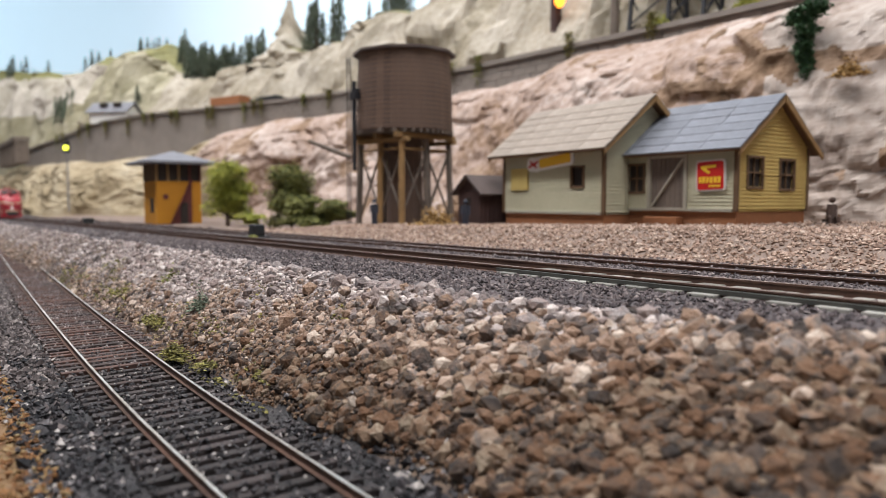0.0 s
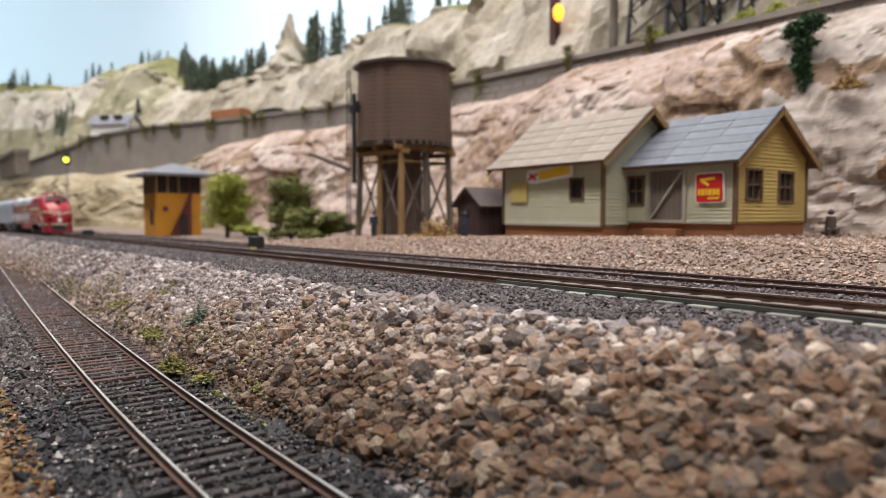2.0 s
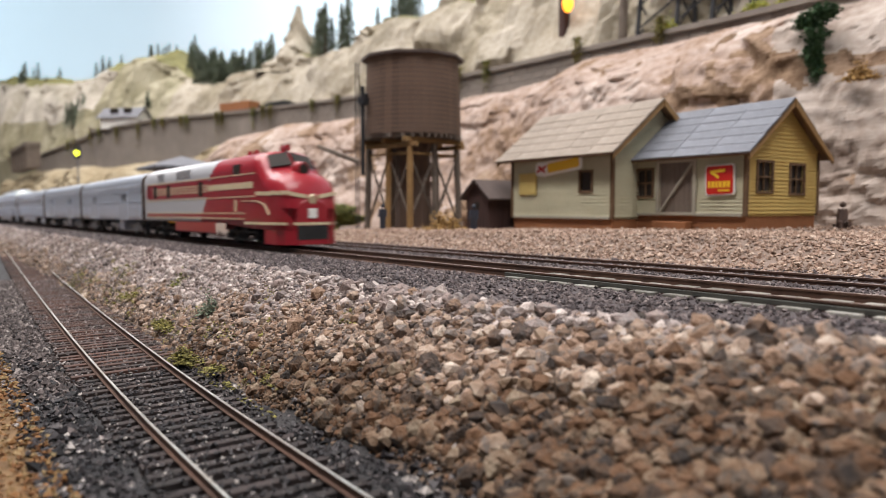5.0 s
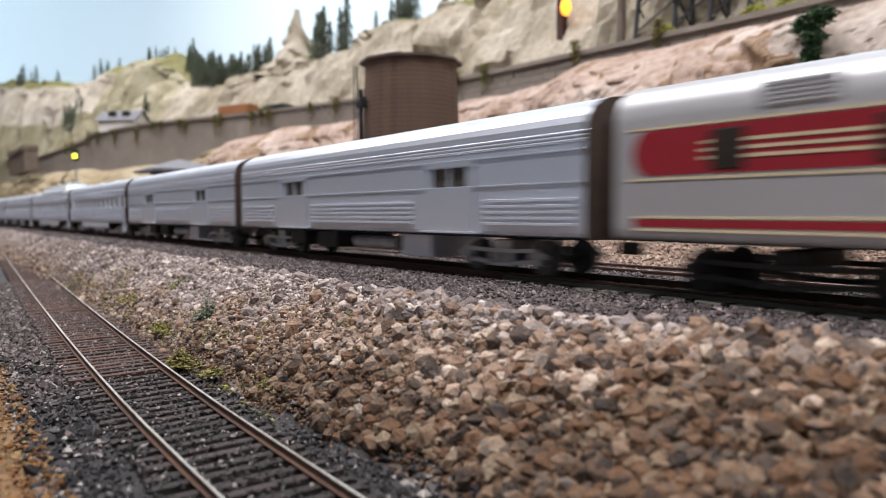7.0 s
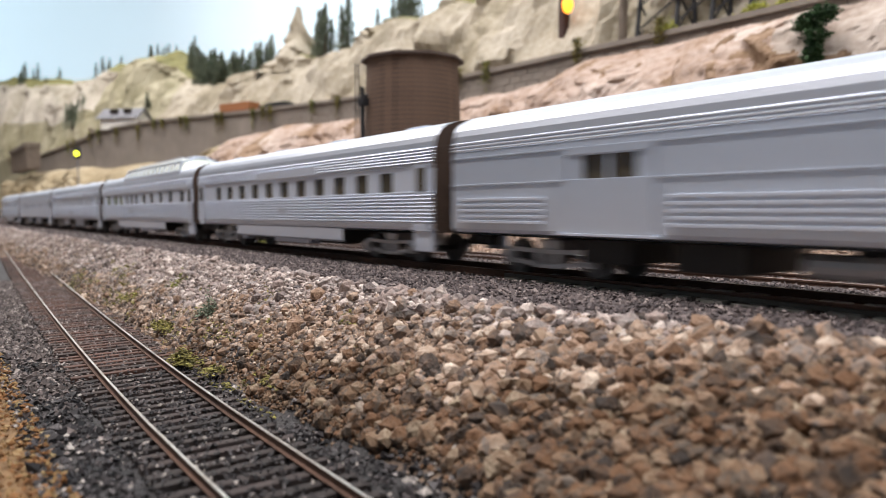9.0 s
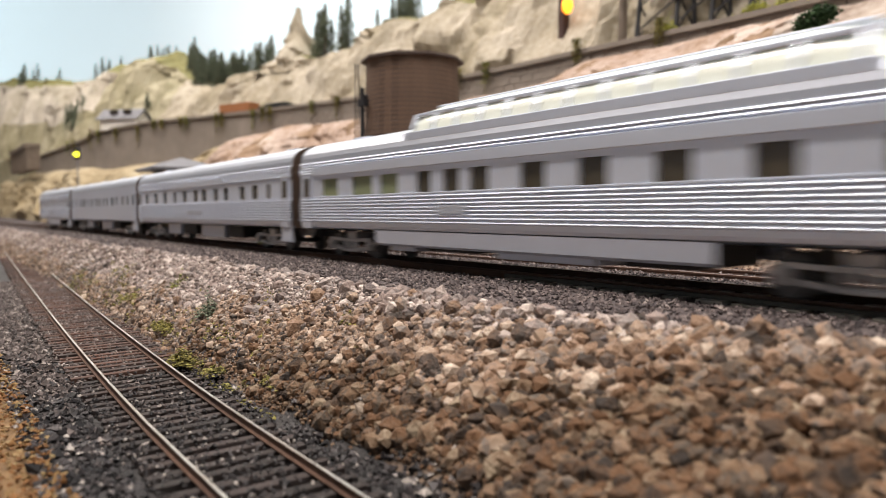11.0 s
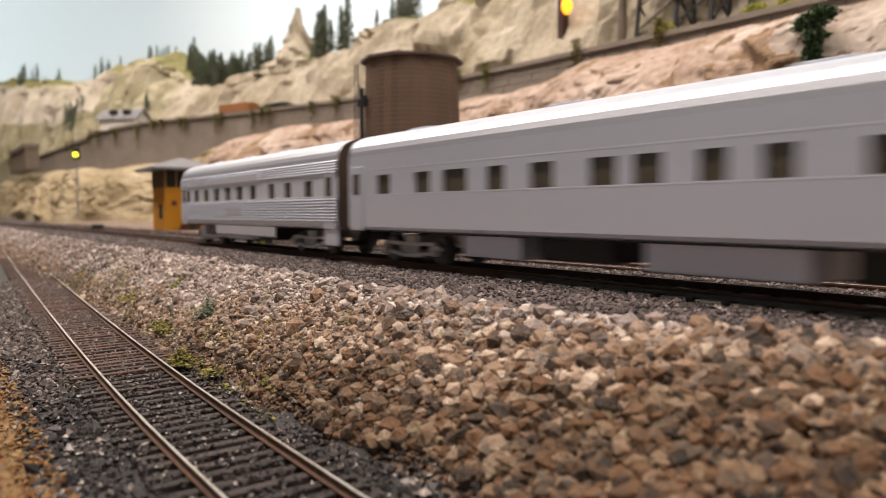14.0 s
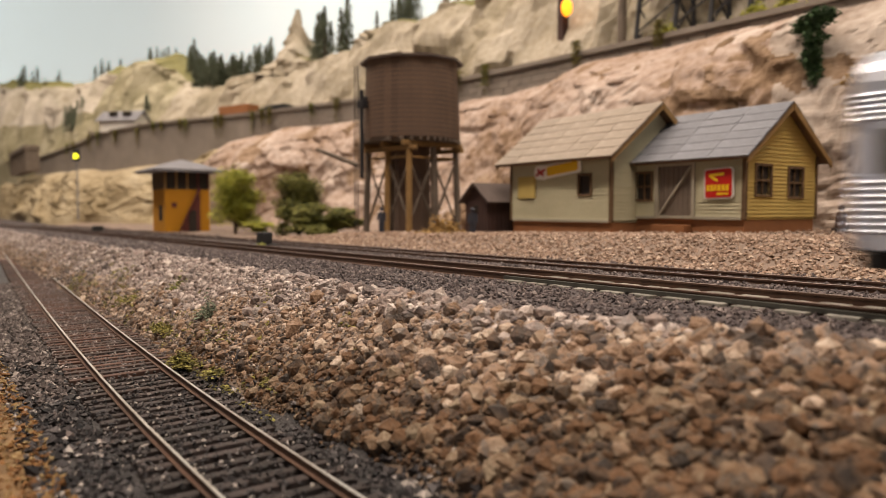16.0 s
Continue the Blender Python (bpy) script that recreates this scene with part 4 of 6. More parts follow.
    part("spout", bm, "grey_timber", t, "raised dark spout")
    for dx in (-2, 2):
        bm = bmesh.new()
        bar(bm, (-30 + dx, -37, 0), (-28 + dx, -38, 140), 0.7, 0.7)
        part("ladder_rail", bm, "steelwork", t)
    return t


water_tower()


# ---- tool hut and signal cabin ----
def tool_hut():
    t = thing("tool_hut", -404, 353, 1, 86, "small dark red-brown tool hut with a gabled roof", "shed")
    bm = bmesh.new()
    box(bm, -16, 16, -14, 14, 0, 26, bevel=0.3)
    poly(bm, [(16, -14, 26), (16, 14, 26), (16, 0, 36)])
    poly(bm, [(-16, -14, 26), (-16, 14, 26), (-16, 0, 36)])
    w = part("wall", bm, "hut", t, "dark planked walls")
    for i in range(8):
        bm = bmesh.new()
        box(bm, -15.5 + i * 4, -12 + i * 4, -14.4, -13.8, 1, 25)
        part("plank", bm, "hut", w)
    for i in range(7):
        bm = bmesh.new()
        box(bm, -16.4, -15.8, -13.5 + i * 4, -10 + i * 4, 1, 25)
        part("plank", bm, "hut", w)
    for s in (-1, 1):
        bm = bmesh.new()
        poly(bm, [(-20, s * 19, 22.5), (20, s * 19, 22.5), (20, 0, 37), (-20, 0, 37)], 1.4 * -s)
        part("roof", bm, "hut_roof", t, "dusty brown roof slope")
    bm = bmesh.new()
    box(bm, -16.9, -15.8, -2.5, 2.5, 16, 21, bevel=0.3)
    part("vent", bm, "darkwin", t)


tool_hut()


def signal_cabin():
    t = thing("signal_cabin", -901, 265, -8.5, 0, "orange and maroon signal cabin with a wide grey hipped roof", "building")
    bm = bmesh.new()
    box(bm, -27, 27, -27, 27, 0, 52, bevel=0.4)
    part("wall", bm, "orange", t, "orange boarded lower walls")
    bm = bmesh.new()
    box(bm, -26.6, 26.6, -26.6, 26.6, 52, 73)
    part("glazing", bm, "darkwin", t, "dark glazed upper storey")
    for x in (-26, -13, 0, 13, 26):
        for sx, sy in ((0, -1), (1, 0)):
            bm = bmesh.new()
            if sx:
                box(bm, 26.4, 27.6, x - 1.2, x + 1.2, 52, 73, bevel=0.2)
            else:
                box(bm, x - 1.2, x + 1.2, -27.6, -26.4, 52, 73, bevel=0.2)
            part("mullion", bm, "maroon" if sx and x > 10 else "timber", t)
    bm = bmesh.new()
    poly(bm, [(27.0, -8, 0), (27.0, 14, 0), (27.0, 14, 52), (27.0, 12, 52)], 4)
    part("stair_panel", bm, "maroon", t, "maroon boarding below the stair")
    bm = bmesh.new()
    bar(bm, (33, -12, 0), (33, 14, 54), 3, 2)
    part("stair", bm, "maroon", t, "maroon stair stringer")
    bm = bmesh.new(); box(bm, 30.5, 32, 0, 9, 0, 26, bevel=0.3); part("door", bm, "darkwin", t, "dark doorway")
    bm = bmesh.new(); box(bm, 26.8, 27.5, -19, -13, 30, 36, bevel=0.2); part("plaque", bm, "maroon", t)
    bm = bmesh.new(); box(bm, 2, 16, -27.5, -26.8, 14, 32, bevel=0.2); part("window", bm, "darkwin", t)
    bm = bmesh.new()
    r, a, b = 43, 73, 76
    lo, hi = [bm.verts.new((sx * r, sy * r, a)) for sx, sy in ((-1, -1), (1, -1), (1, 1), (-1, 1))], [bm.verts.new((sx * r, sy * r, b)) for sx, sy in ((-1, -1), (1, -1), (1, 1), (-1, 1))]
    e0, e1 = bm.verts.new((-4, 0, 90)), bm.verts.new((4, 0, 90))
    bm.faces.new(lo[::-1])
    for k in range(4):
        j = (k + 1) % 4
        bm.faces.new((lo[k], lo[j], hi[j], hi[k]))
    bm.faces.new((hi[0], hi[1], e1, e0)); bm.faces.new((hi[1], hi[2], e1)); bm.faces.new((hi[2], hi[3], e0, e1)); bm.faces.new((hi[3], hi[0], e0))
    part("roof", bm, "grey_roof", t, "wide grey hipped roof")


signal_cabin()


# ---- plants ----
rng = np.random.default_rng(5)


def leaves(name, centres, radii, n, size, mat, parent, flat=0.35):
    """Clumps of small leaf flakes scattered on uneven blobs."""
    P = []
    for c, r in zip(centres, radii):
        d = rng.normal(size=(n, 3))
        d /= np.linalg.norm(d, axis=1)[:, None]
        k = rng.uniform(0.45, 1.08, (n, 1)) * (1 + 0.25 * np.sin(d[:, :1] * 7 + c[0]) * np.cos(d[:, 2:3] * 6))
        P.append(np.array(c) + d * k * np.array(r))
    P = np.concatenate(P)
    return lumps(name, P, rng.uniform(0.5, 1.3, len(P)) * size, mat, rng, flat=flat, jitter=0.5, solid="oct", parent=parent)


def leafy_tree(name, x, y, z, h, w, mat, label, blobs, seed, low=0.25):
    t = thing(name, x, y, z, 0, label, "tree" if "tree" in name else "bush")
    r = np.random.default_rng(seed)
    bm = bmesh.new()
    rod(bm, (0, 0, -3), (r.uniform(-2, 2), 0, h * 0.5), max(h * 0.035, 0.8), h * 0.018, 8)
    C, R = [], []
    for i in range(blobs):
        a, k = r.uniform(0, 6.28), r.uniform(0, 1) ** 0.6
        hz = r.uniform(low, 0.9)
        wd = w * 0.5 * (1 - 0.55 * max(0, hz - 0.35))
        c = (math.cos(a) * k * wd * 0.75, math.sin(a) * k * wd * 0.75, hz * h)
        C.append(c)
        R.append((w * r.uniform(0.17, 0.3), w * r.uniform(0.17, 0.3), h * r.uniform(0.10, 0.17)))
        rod(bm, (0, 0, hz * h * 0.55), (c[0] * 0.8, c[1] * 0.8, c[2]), h * 0.012, 0.25, 5)
    part("trunk", bm, "bark", t, "thin dark trunk with limbs")
    leaves("crown", C, R, 560, max(h * 0.032, 2.1), mat, t)
    return t


leafy_tree("tree", -745, 277, -8, 70, 52, "leaf", "bright yellow-green foam tree by the signal cabin", 26, 3, 0.12)
leafy_tree("tree", -622, 294, -6, 60, 52, "leaf_dark", "dark green rounded foam tree beside the tower", 30, 5, 0.1)
leafy_tree("bush", -576, 286, -5, 30, 50, "leaf_dark", "low dark green foam bush", 14, 7, 0.1)
leafy_tree("bush", -548, 296, -4, 26, 46, "leaf_dark", "low dark green foam bush by the tower legs", 12, 8, 0.1)
leafy_tree("bush", -700, 285, -7, 14, 34, "leaf", "small pale green bush at the tree's foot", 8, 9, 0.1)


def tuft(name, x, y, z, w, d, h, mat, label, n=500, size=1.6, category="bush"):
    P = np.stack([rng.normal(0, w / 3.2, n), rng.normal(0, d / 3.2, n), np.abs(rng.normal(0, h / 2.2, n))], 1)
    P[:, 2] *= np.exp(-(P[:, 0] / w) ** 2 * 3 - (P[:, 1] / d) ** 2 * 3)
    ob = lumps(name, P, rng.uniform(0.5, 1.4, n) * size, mat, rng, flat=0.5, jitter=0.5, solid="oct")
    ob.matrix_basis = pose(x * MM, y * MM, z * MM)
    return tagged(ob, label, category)


tuft("hay_pile", -398, 300, 0, 30, 24, 17, "straw", "tangled brown straw heap under the water tower", 900, 2.0, "straw")
tuft("moss_clump", -205, 60, -26, 9, 6, 4.5, "moss", "yellow-green moss clump beside the siding", 420, 0.9, "moss")
tuft("moss_clump", -188, 63, -26, 6, 5, 2, "moss", "flat olive moss patch among stones", 250, 0.8, "moss")
tuft("moss_clump", -262, 70, -25, 18, 7, 3, "moss", "flat olive moss patch among stones", 420, 0.9, "moss")
tuft("moss_clump", -300, 84, -21, 26, 10, 4, "moss", "flat olive moss patch among stones", 420, 1.0, "moss")
tuft("moss_clump", -330, 76, -22, 24, 10, 4, "moss", "flat olive moss patch among stones", 420, 1.0, "moss")
tuft("moss_clump", -160, 69, -24, 12, 5, 2, "moss", "flat olive moss patch among stones", 250, 0.8, "moss")
tuft("dark_shrub", -231, 76, -17, 8, 6, 7, "conifer", "small dark green shrub on the stone bank", 300, 0.9)
tuft("dark_shrub", -300, 88, -14, 10, 7, 6, "leaf_dark", "small dark shrub on the stone bank", 260, 1.0)
shrub = thing("hanging_shrub", -240, 508, 106, 0, "dark green shrub clinging high on the rock face", "bush")
leaves("foliage", [(0, -2, 46), (-8, 0, 43), (8, -2, 47), (2, -4, 32), (0, -4, 20), (3, -2, 8)], [(9, 7, 8), (8, 7, 6), (8, 7, 6), (8, 7, 10), (7, 6, 10), (5, 5, 9)], 420, 2.6, "leaf_green", shrub)
tuft("dry_shrub", -205, 496, 102, 16, 10, 12, "straw", "dry yellow shrub on a rock ledge", 500, 2.0)


def conifers():
    """A far wood on the hilltops, tree by tree, and vines on the retaining wall."""
    r = np.random.default_rng(11)
    proto = []
    for k in range(3):
        t = thing("conifer", 0, 0, 0, 0, "slim dark green conifer on the hilltop", "tree", "hilltop conifers")
        bm = bmesh.new()
        rod(bm, (0, 0, -6), (0, 0, 50), 1.1, 0.2, 6)
        part("trunk", bm, "bark", t)
        n = 420
        hz = r.uniform(0.06, 1, n)
        a = r.uniform(0, 6.28, n)
        tier = 1 - 0.45 * ((hz * (8 + k)) % 1)
        rad = (1 - hz) * (12 + k) * tier * r.uniform(0.2, 1.15, n) + 0.4
        P = np.stack([rad * np.cos(a), rad * np.sin(a), hz * 52 - rad * 0.35], 1)
        lumps("crown", P, r.uniform(1.4, 3.2, n), "conifer", r, flat=0.4, jitter=0.5, solid="oct", parent=t)
        proto.append(t)
    spots = []
    def line(x0, x1, n, off, dz=0, s0=0.6, s1=1.3):
        for _ in range(n):
            x = r.uniform(x0, x1)
            o = off + r.uniform(-16, 18)
            y = float(face_y(np.array(x))) - 140 * float(sm(-2400, -3300, np.array(x))) + o
            z = 188 + float(hill_top(x) - 188) * float(np.interp(o, [168, 206, 235, 265, 330], [0.3, 0.8, 0.94, 1.0, 0.98])) + dz
            spots.append((x, y, z, r.uniform(s0, s1)))
    line(-1660, -1400, 70, 255, -6, 0.6, 1.5)
    line(-1950, -1640, 14, 262, -6, 0.4, 0.9)
    line(-1610, -1520, 18, 230, -10, 0.9, 1.6)
    line(-1290, -1205, 10, 258, -6, 1.2, 2.1)
    line(-1140, -1040, 11, 262, -6, 0.9, 1.5)
    line(-1010, -930, 5, 262, -8, 0.8, 1.3)
    line(-800, -730, 6, 215, -10, 1.0, 1.6)
    line(-3300, -2300, 16, 255, -8, 0.8, 1.5)
    line(-2500, -2200, 16, 160, -4, 1.1, 1.7)
    line(-1720, -1640, 3, 160, 0, 0.7, 1.0)
    used = set()
    for i, (x, y, z, s) in enumerate(spots):
        k = i % 3
        ob = proto[k] if k not in used else copy_thing(proto[k], Matrix.Identity(4))
        used.add(k)
        ob.matrix_basis = pose(x * MM, y * MM, z * MM, 0, 0, r.uniform(0, 360)) @ Matrix.Diagonal((s * 1.05, s * 1.05, s, 1))
    n = 0
    for x in (-2050, -1960, -1760, -1700, -1640, -1570, -1520, -1495, -1440, -1425, -1340, -1325, -1240, -1215, -1195, -1085, -1020, -725, -670, -520, -415):
        y = float(face_y(np.array(x))) + 80
        z = 196 if x > -1540 else 186
        h = r.uniform(18, 34)
        P = np.stack([r.normal(0, 3.2, 240), r.normal(0, 1.6, 240), -np.abs(r.normal(0, h / 2, 240)) + 4], 1)
        ob = lumps("wall_vine", P, r.uniform(1.2, 3.0, 240), "moss" if n % 3 else "leaf_dark", r, flat=0.5, jitter=0.5, solid="oct")
        ob.matrix_basis = pose(x * MM, y * MM, z * MM)
        tagged(ob, "olive vine hanging over the retaining wall", "vine", "wall vines")
        n += 1
    for x, o, z, w in ((-330, 100, 190, 20), (-300, 96, 188, 18), (-420, 100, 190, 16), (-262, 90, 184, 22)):
        tuft("hill_bush", x, float(face_y(np.array(x))) + o, z, w, 12, 12, "leaf", "bright yellow-green bush beside the upper line", 300, 2.2)


conifers()


# ---- things on and above the retaining wall ----
def upper_things():
    y = lambda x, o: float(face_y(np.array(x))) + o
    t = thing("hill_house", -1660, y(-1660, 112), 188, 40, "small grey-roofed house beside the upper line", "building")
    bm = bmesh.new(); box(bm, -45, 45, -22, 22, 0, 26); poly(bm, [(45, -22, 26), (45, 22, 26), (45, 0, 44)]); poly(bm, [(-45, -22, 26), (-45, 22, 26), (-45, 0, 44)]); part("wall", bm, "sign_white", t, "pale weathered walls")
    for s in (-1, 1):
        bm = bmesh.new(); poly(bm, [(-52, s * 28, 22), (52, s * 28, 22), (52, 0, 46), (-52, 0, 46)], -1.6 * s); part("roof", bm, "grey_roof", t, "grey roof slope")
    for x in (-22, 12):
        bm = bmesh.new(); box(bm, x, x + 16, -20, -12, 34, 44, bevel=0.5); part("dormer", bm, "darkwin", t)
    bm = bmesh.new(); box(bm, 44.5, 46.5, -14, 14, 0, 18, bevel=0.4); part("doorway", bm, "hut", t, "dark red open doorway")
    for i, x in enumerate((-1320, -1215)):
        t = thing("freight_car", x, y(x, 112), 196, float(np.degrees(np.arctan2(face_y(np.array(x + 20)) - face_y(np.array(x - 20)), 40))), "red-brown boxcar on the upper line" if i == 0 else "low dark flatcar on the upper line", "freight car")
        bm = bmesh.new(); box(bm, -42, 42, -14, 14, 6, 22 if i == 0 else 10, bevel=0.8); part("body", bm, "rustbase" if i == 0 else "dark", t)
        for k in (-28, 28):
            bm = bmesh.new(); box(bm, k - 10, k + 10, -11, 11, 0, 6, bevel=0.8); part("truck", bm, "dark", t)
        if i:
            bm = bmesh.new(); box(bm, -26, 26, -9, 9, 10, 15, bevel=2); part("load", bm, "dark", t, "dark heaped load")
    # steel trestle bents on the upper line
    for x in (-480, -432, -392, -352):
        t = thing("trestle_bent", x, y(x, 150), 192, 0, "black steel trestle bent on the hillside", "trestle", "trestle bents")
        for a, b in (((-2, -18, 0), (-1, -9, 90)), ((-2, 18, 0), (-1, 9, 90))):
            bm = bmesh.new(); bar(bm, a, b, 3.4); part("leg", bm, "steelwork", t)
        for k in (10, 45):
            bm = bmesh.new(); bar(bm, (0, -16, k), (0, 13, k + 32), 1.6); part("brace", bm, "steelwork", t)
            bm = bmesh.new(); bar(bm, (0, 16, k), (0, -13, k + 32), 1.6); part("brace", bm, "steelwork", t)
        for z in (16, 40, 64):
            bm = bmesh.new(); bar(bm, (-1, -17, z), (47, -17, z + 24), 1.5); part("strut", bm, "steelwork", t)
    t = thing("trestle_deck", -410, y(-410, 150), 282, 0, "black steel trestle deck above the upper line", "trestle")
    bm = bmesh.new(); box(bm, -110, 120, -14, 14, -6, 0, bevel=0.5); part("girder", bm, "steelwork", t)
    t = thing("timber_post", -515, y(-515, 150), 192, 0, "thick weathered timber post on the hillside", "post")
    bm = bmesh.new(); rod(bm, (0, 0, 0), (1, 0, 90), 5, 4.4, 10); part("shaft", bm, "grey_timber", t)
    # glowing lantern
    t = thing("lantern", -586, y(-586, 138), 205, 0, "dark hut with a glowing orange lantern above the wall", "lantern")
    bm = bmesh.new(); box(bm, -13, -4, -4, 6, 0, 74, bevel=1); part("post", bm, "hut", t, "dark post")
    bm = bmesh.new(); bmesh.ops.create_icosphere(bm, subdivisions=2, radius=7.5, matrix=Matrix.Translation((4, -6, 53)) @ Matrix.Diagonal((0.9, 0.9, 1.4, 1))); part("glow", bm, "glow_fire", t, "glowing orange glass", smooth=True)
    # trackside signal
    t = thing("track_signal", -1592, 262, -4, 0, "slim grey signal mast with a lit yellow lamp", "signal")
    bm = bmesh.new(); rod(bm, (0, 0, 0), (0, 0, 124), 1.6, 1.4, 8); part("mast", bm, "grey_roof", t)
    bm = bmesh.new(); box(bm, -5, 3, -6, 6, 122, 146, bevel=1.5); part("head", bm, "dark", t)
    bm = bmesh.new(); rod(bm, (3, -2, 131), (6, -3, 131), 4.6, 4.6, 16); part("lamp", bm, "glow_signal", t, "lit yellow lens")
    # dark timber bridge at the far end of the wall
    t = thing("timber_bridge", -2560, 255, 118, 0, "dark timber bridge at the far end of the wall", "bridge")
    bm = bmesh.new(); box(bm, -160, 260, -10, 30, 70, 84, bevel=1); part("deck", bm, "grey_timber", t)
    for x in (-140, -60, 20, 100, 180, 250):
        bm = bmesh.new(); box(bm, x - 8, x + 8, -8, 28, 10, 70, bevel=1); part("pier", bm, "grey_timber", t)
    # fallen trunk leaning on the rock
    t = thing("dead_trunk", -672, 440, 72, 0, "grey dead tree trunk leaning on the rock face", "dead tree")
    bm = bmesh.new(); rod(bm, (-26, 0, 34), (30, -4, -8), 3.2, 4.4, 8); rod(bm, (-10, 0, 22), (-22, -10, 42), 1.4, 0.5, 6); rod(bm, (6, -2, 10), (2, -12, 30), 1.2, 0.4, 6); part("trunk", bm, "grey_timber", t)


upper_things()


# ---- small trackside things ----
def switch_machine():
    t = thing("switch_machine", -440, 183, -6, 0, "black switch machine between the two tracks", "switch machine")
    bm = bmesh.new(); box(bm, -8, 8, -7, 7, 0, 2.2, bevel=0.5); part("base", bm, "dark", t)
    bm = bmesh.new(); box(bm, -4.5, 4.5, -4, 4, 2, 10, bevel=1.2); part("case", bm, "dark", t)
    bm = bmesh.new(); rod(bm, (-7, 0, 4), (-4.5, 0, 4), 2.6, 2.6, 10); part("coil", bm, "dark", t)
    bm = bmesh.new(); box(bm, 4, 9, -7, -3, 1, 3, bevel=0.4); part("terminal", bm, "leaf_dark", t, "small green terminal")
    t = thing("relay_box", -975, 182, -10, 0, "small black box beside the far track", "relay box")
    bm = bmesh.new(); box(bm, -6, 6, -6, 6, 0, 8, bevel=1); part("case", bm, "dark", t)


switch_machine()


def figure(x, y, z, h, mat, label, sit=False):
    bm = bmesh.new()
    k = h / 20
    if sit:
        rod(bm, (0, 0, 3 * k), (0, 0, 11 * k), 3.0 * k, 2.4 * k, 8); rod(bm, (-1.5 * k, -1, 4 * k), (-2 * k, -6 * k, 3.6 * k), 1.3 * k, 1.1 * k, 7); rod(bm, (1.5 * k, -1, 4 * k), (2 * k, -6 * k, 3.6 * k), 1.3 * k, 1.1 * k, 7)
        rod(bm, (-2 * k, -6 * k, 4 * k), (-2 * k, -6 * k, 0), 1.1 * k, 1 * k, 7); rod(bm, (2 * k, -6 * k, 4 * k), (2 * k, -6 * k, 0), 1.1 * k, 1 * k, 7); hz = 13.2 * k
        box(bm, -4 * k, 4 * k, -2.5 * k, 3 * k, 0, 3 * k, bevel=0.4)
    else:
        rod(bm, (-1.2 * k, 0, 0), (-1 * k, 0, 9 * k), 1.2 * k, 1.5 * k, 8); rod(bm, (1.2 * k, 0, 0), (1 * k, 0, 9 * k), 1.2 * k, 1.5 * k, 8)
        rod(bm, (0, 0, 8.5 * k), (0, 0, 16 * k), 2.2 * k, 2.5 * k, 9); hz = 18.2 * k
        rod(bm, (-2.6 * k, 0, 15.4 * k), (-3.2 * k, -0.6, 9 * k), 0.9 * k, 0.7 * k, 6); rod(bm, (2.6 * k, 0, 15.4 * k), (3.2 * k, -0.6, 9 * k), 0.9 * k, 0.7 * k, 6)
    bmesh.ops.create_icosphere(bm, subdivisions=2, radius=1.7 * k, matrix=Matrix.Translation((0, 0, hz)))
    ob = part("figurine", bm, mat, None)
    ob.matrix_basis = pose(x * MM, y * MM, z * MM, 0, 0, 35)
    tagged(ob, label, "figurine")


figure(-468, 292, 1, 20, "clay_blue", "blue painted standing figurine beside the tower leg")
figure(-366, 301, 1.5, 19, "clay_blue", "dark painted standing figurine beside the hut")
figure(-182, 424, 5.5, 22, "clay", "brown painted seated figurine by the rock face", True)


# ---- the train ----
V, LINE = 213.0, 156.3
TRAIN = []


def strip(bm, pts, x0, x1, mi=0, both=True):
    """A shell with the section pts, (half width, height), swept along x, on both flanks."""
    for s in ((-1, 1) if both else (-1,)):
        rows = [[bm.verts.new((x, s * y, z)) for y, z in pts] for x in (x0, x1)]
        for j in range(len(pts) - 1):
            q = (rows[0][j], rows[1][j], rows[1][j + 1], rows[0][j + 1])
            f = bm.faces.new(q if s < 0 else q[::-1])
            f.material_index = mi


def flutes(z0, z1, n, w0, w1=None, deep=0.8):
    """Rounded corrugation between two heights."""
    w1 = w0 if w1 is None else w1
    pts = []
    for i in range(n):
        for k, o in ((0.0, 0), (0.18, deep * 0.8), (0.4, deep), (0.62, deep * 0.8), (0.8, 0)):
            u = (i + k) / n
            pts.append((w0 + (w1 - w0) * u + o, z0 + (z1 - z0) * u))
    pts.append((w1, z1))
    return pts


ROOF = [(17.2, 40.6), (17.0, 42.4), (16.3, 44.3), (14.8, 46.3), (12.2, 48.0), (8.6, 49.3), (4.4, 50.1), (0, 50.4)]


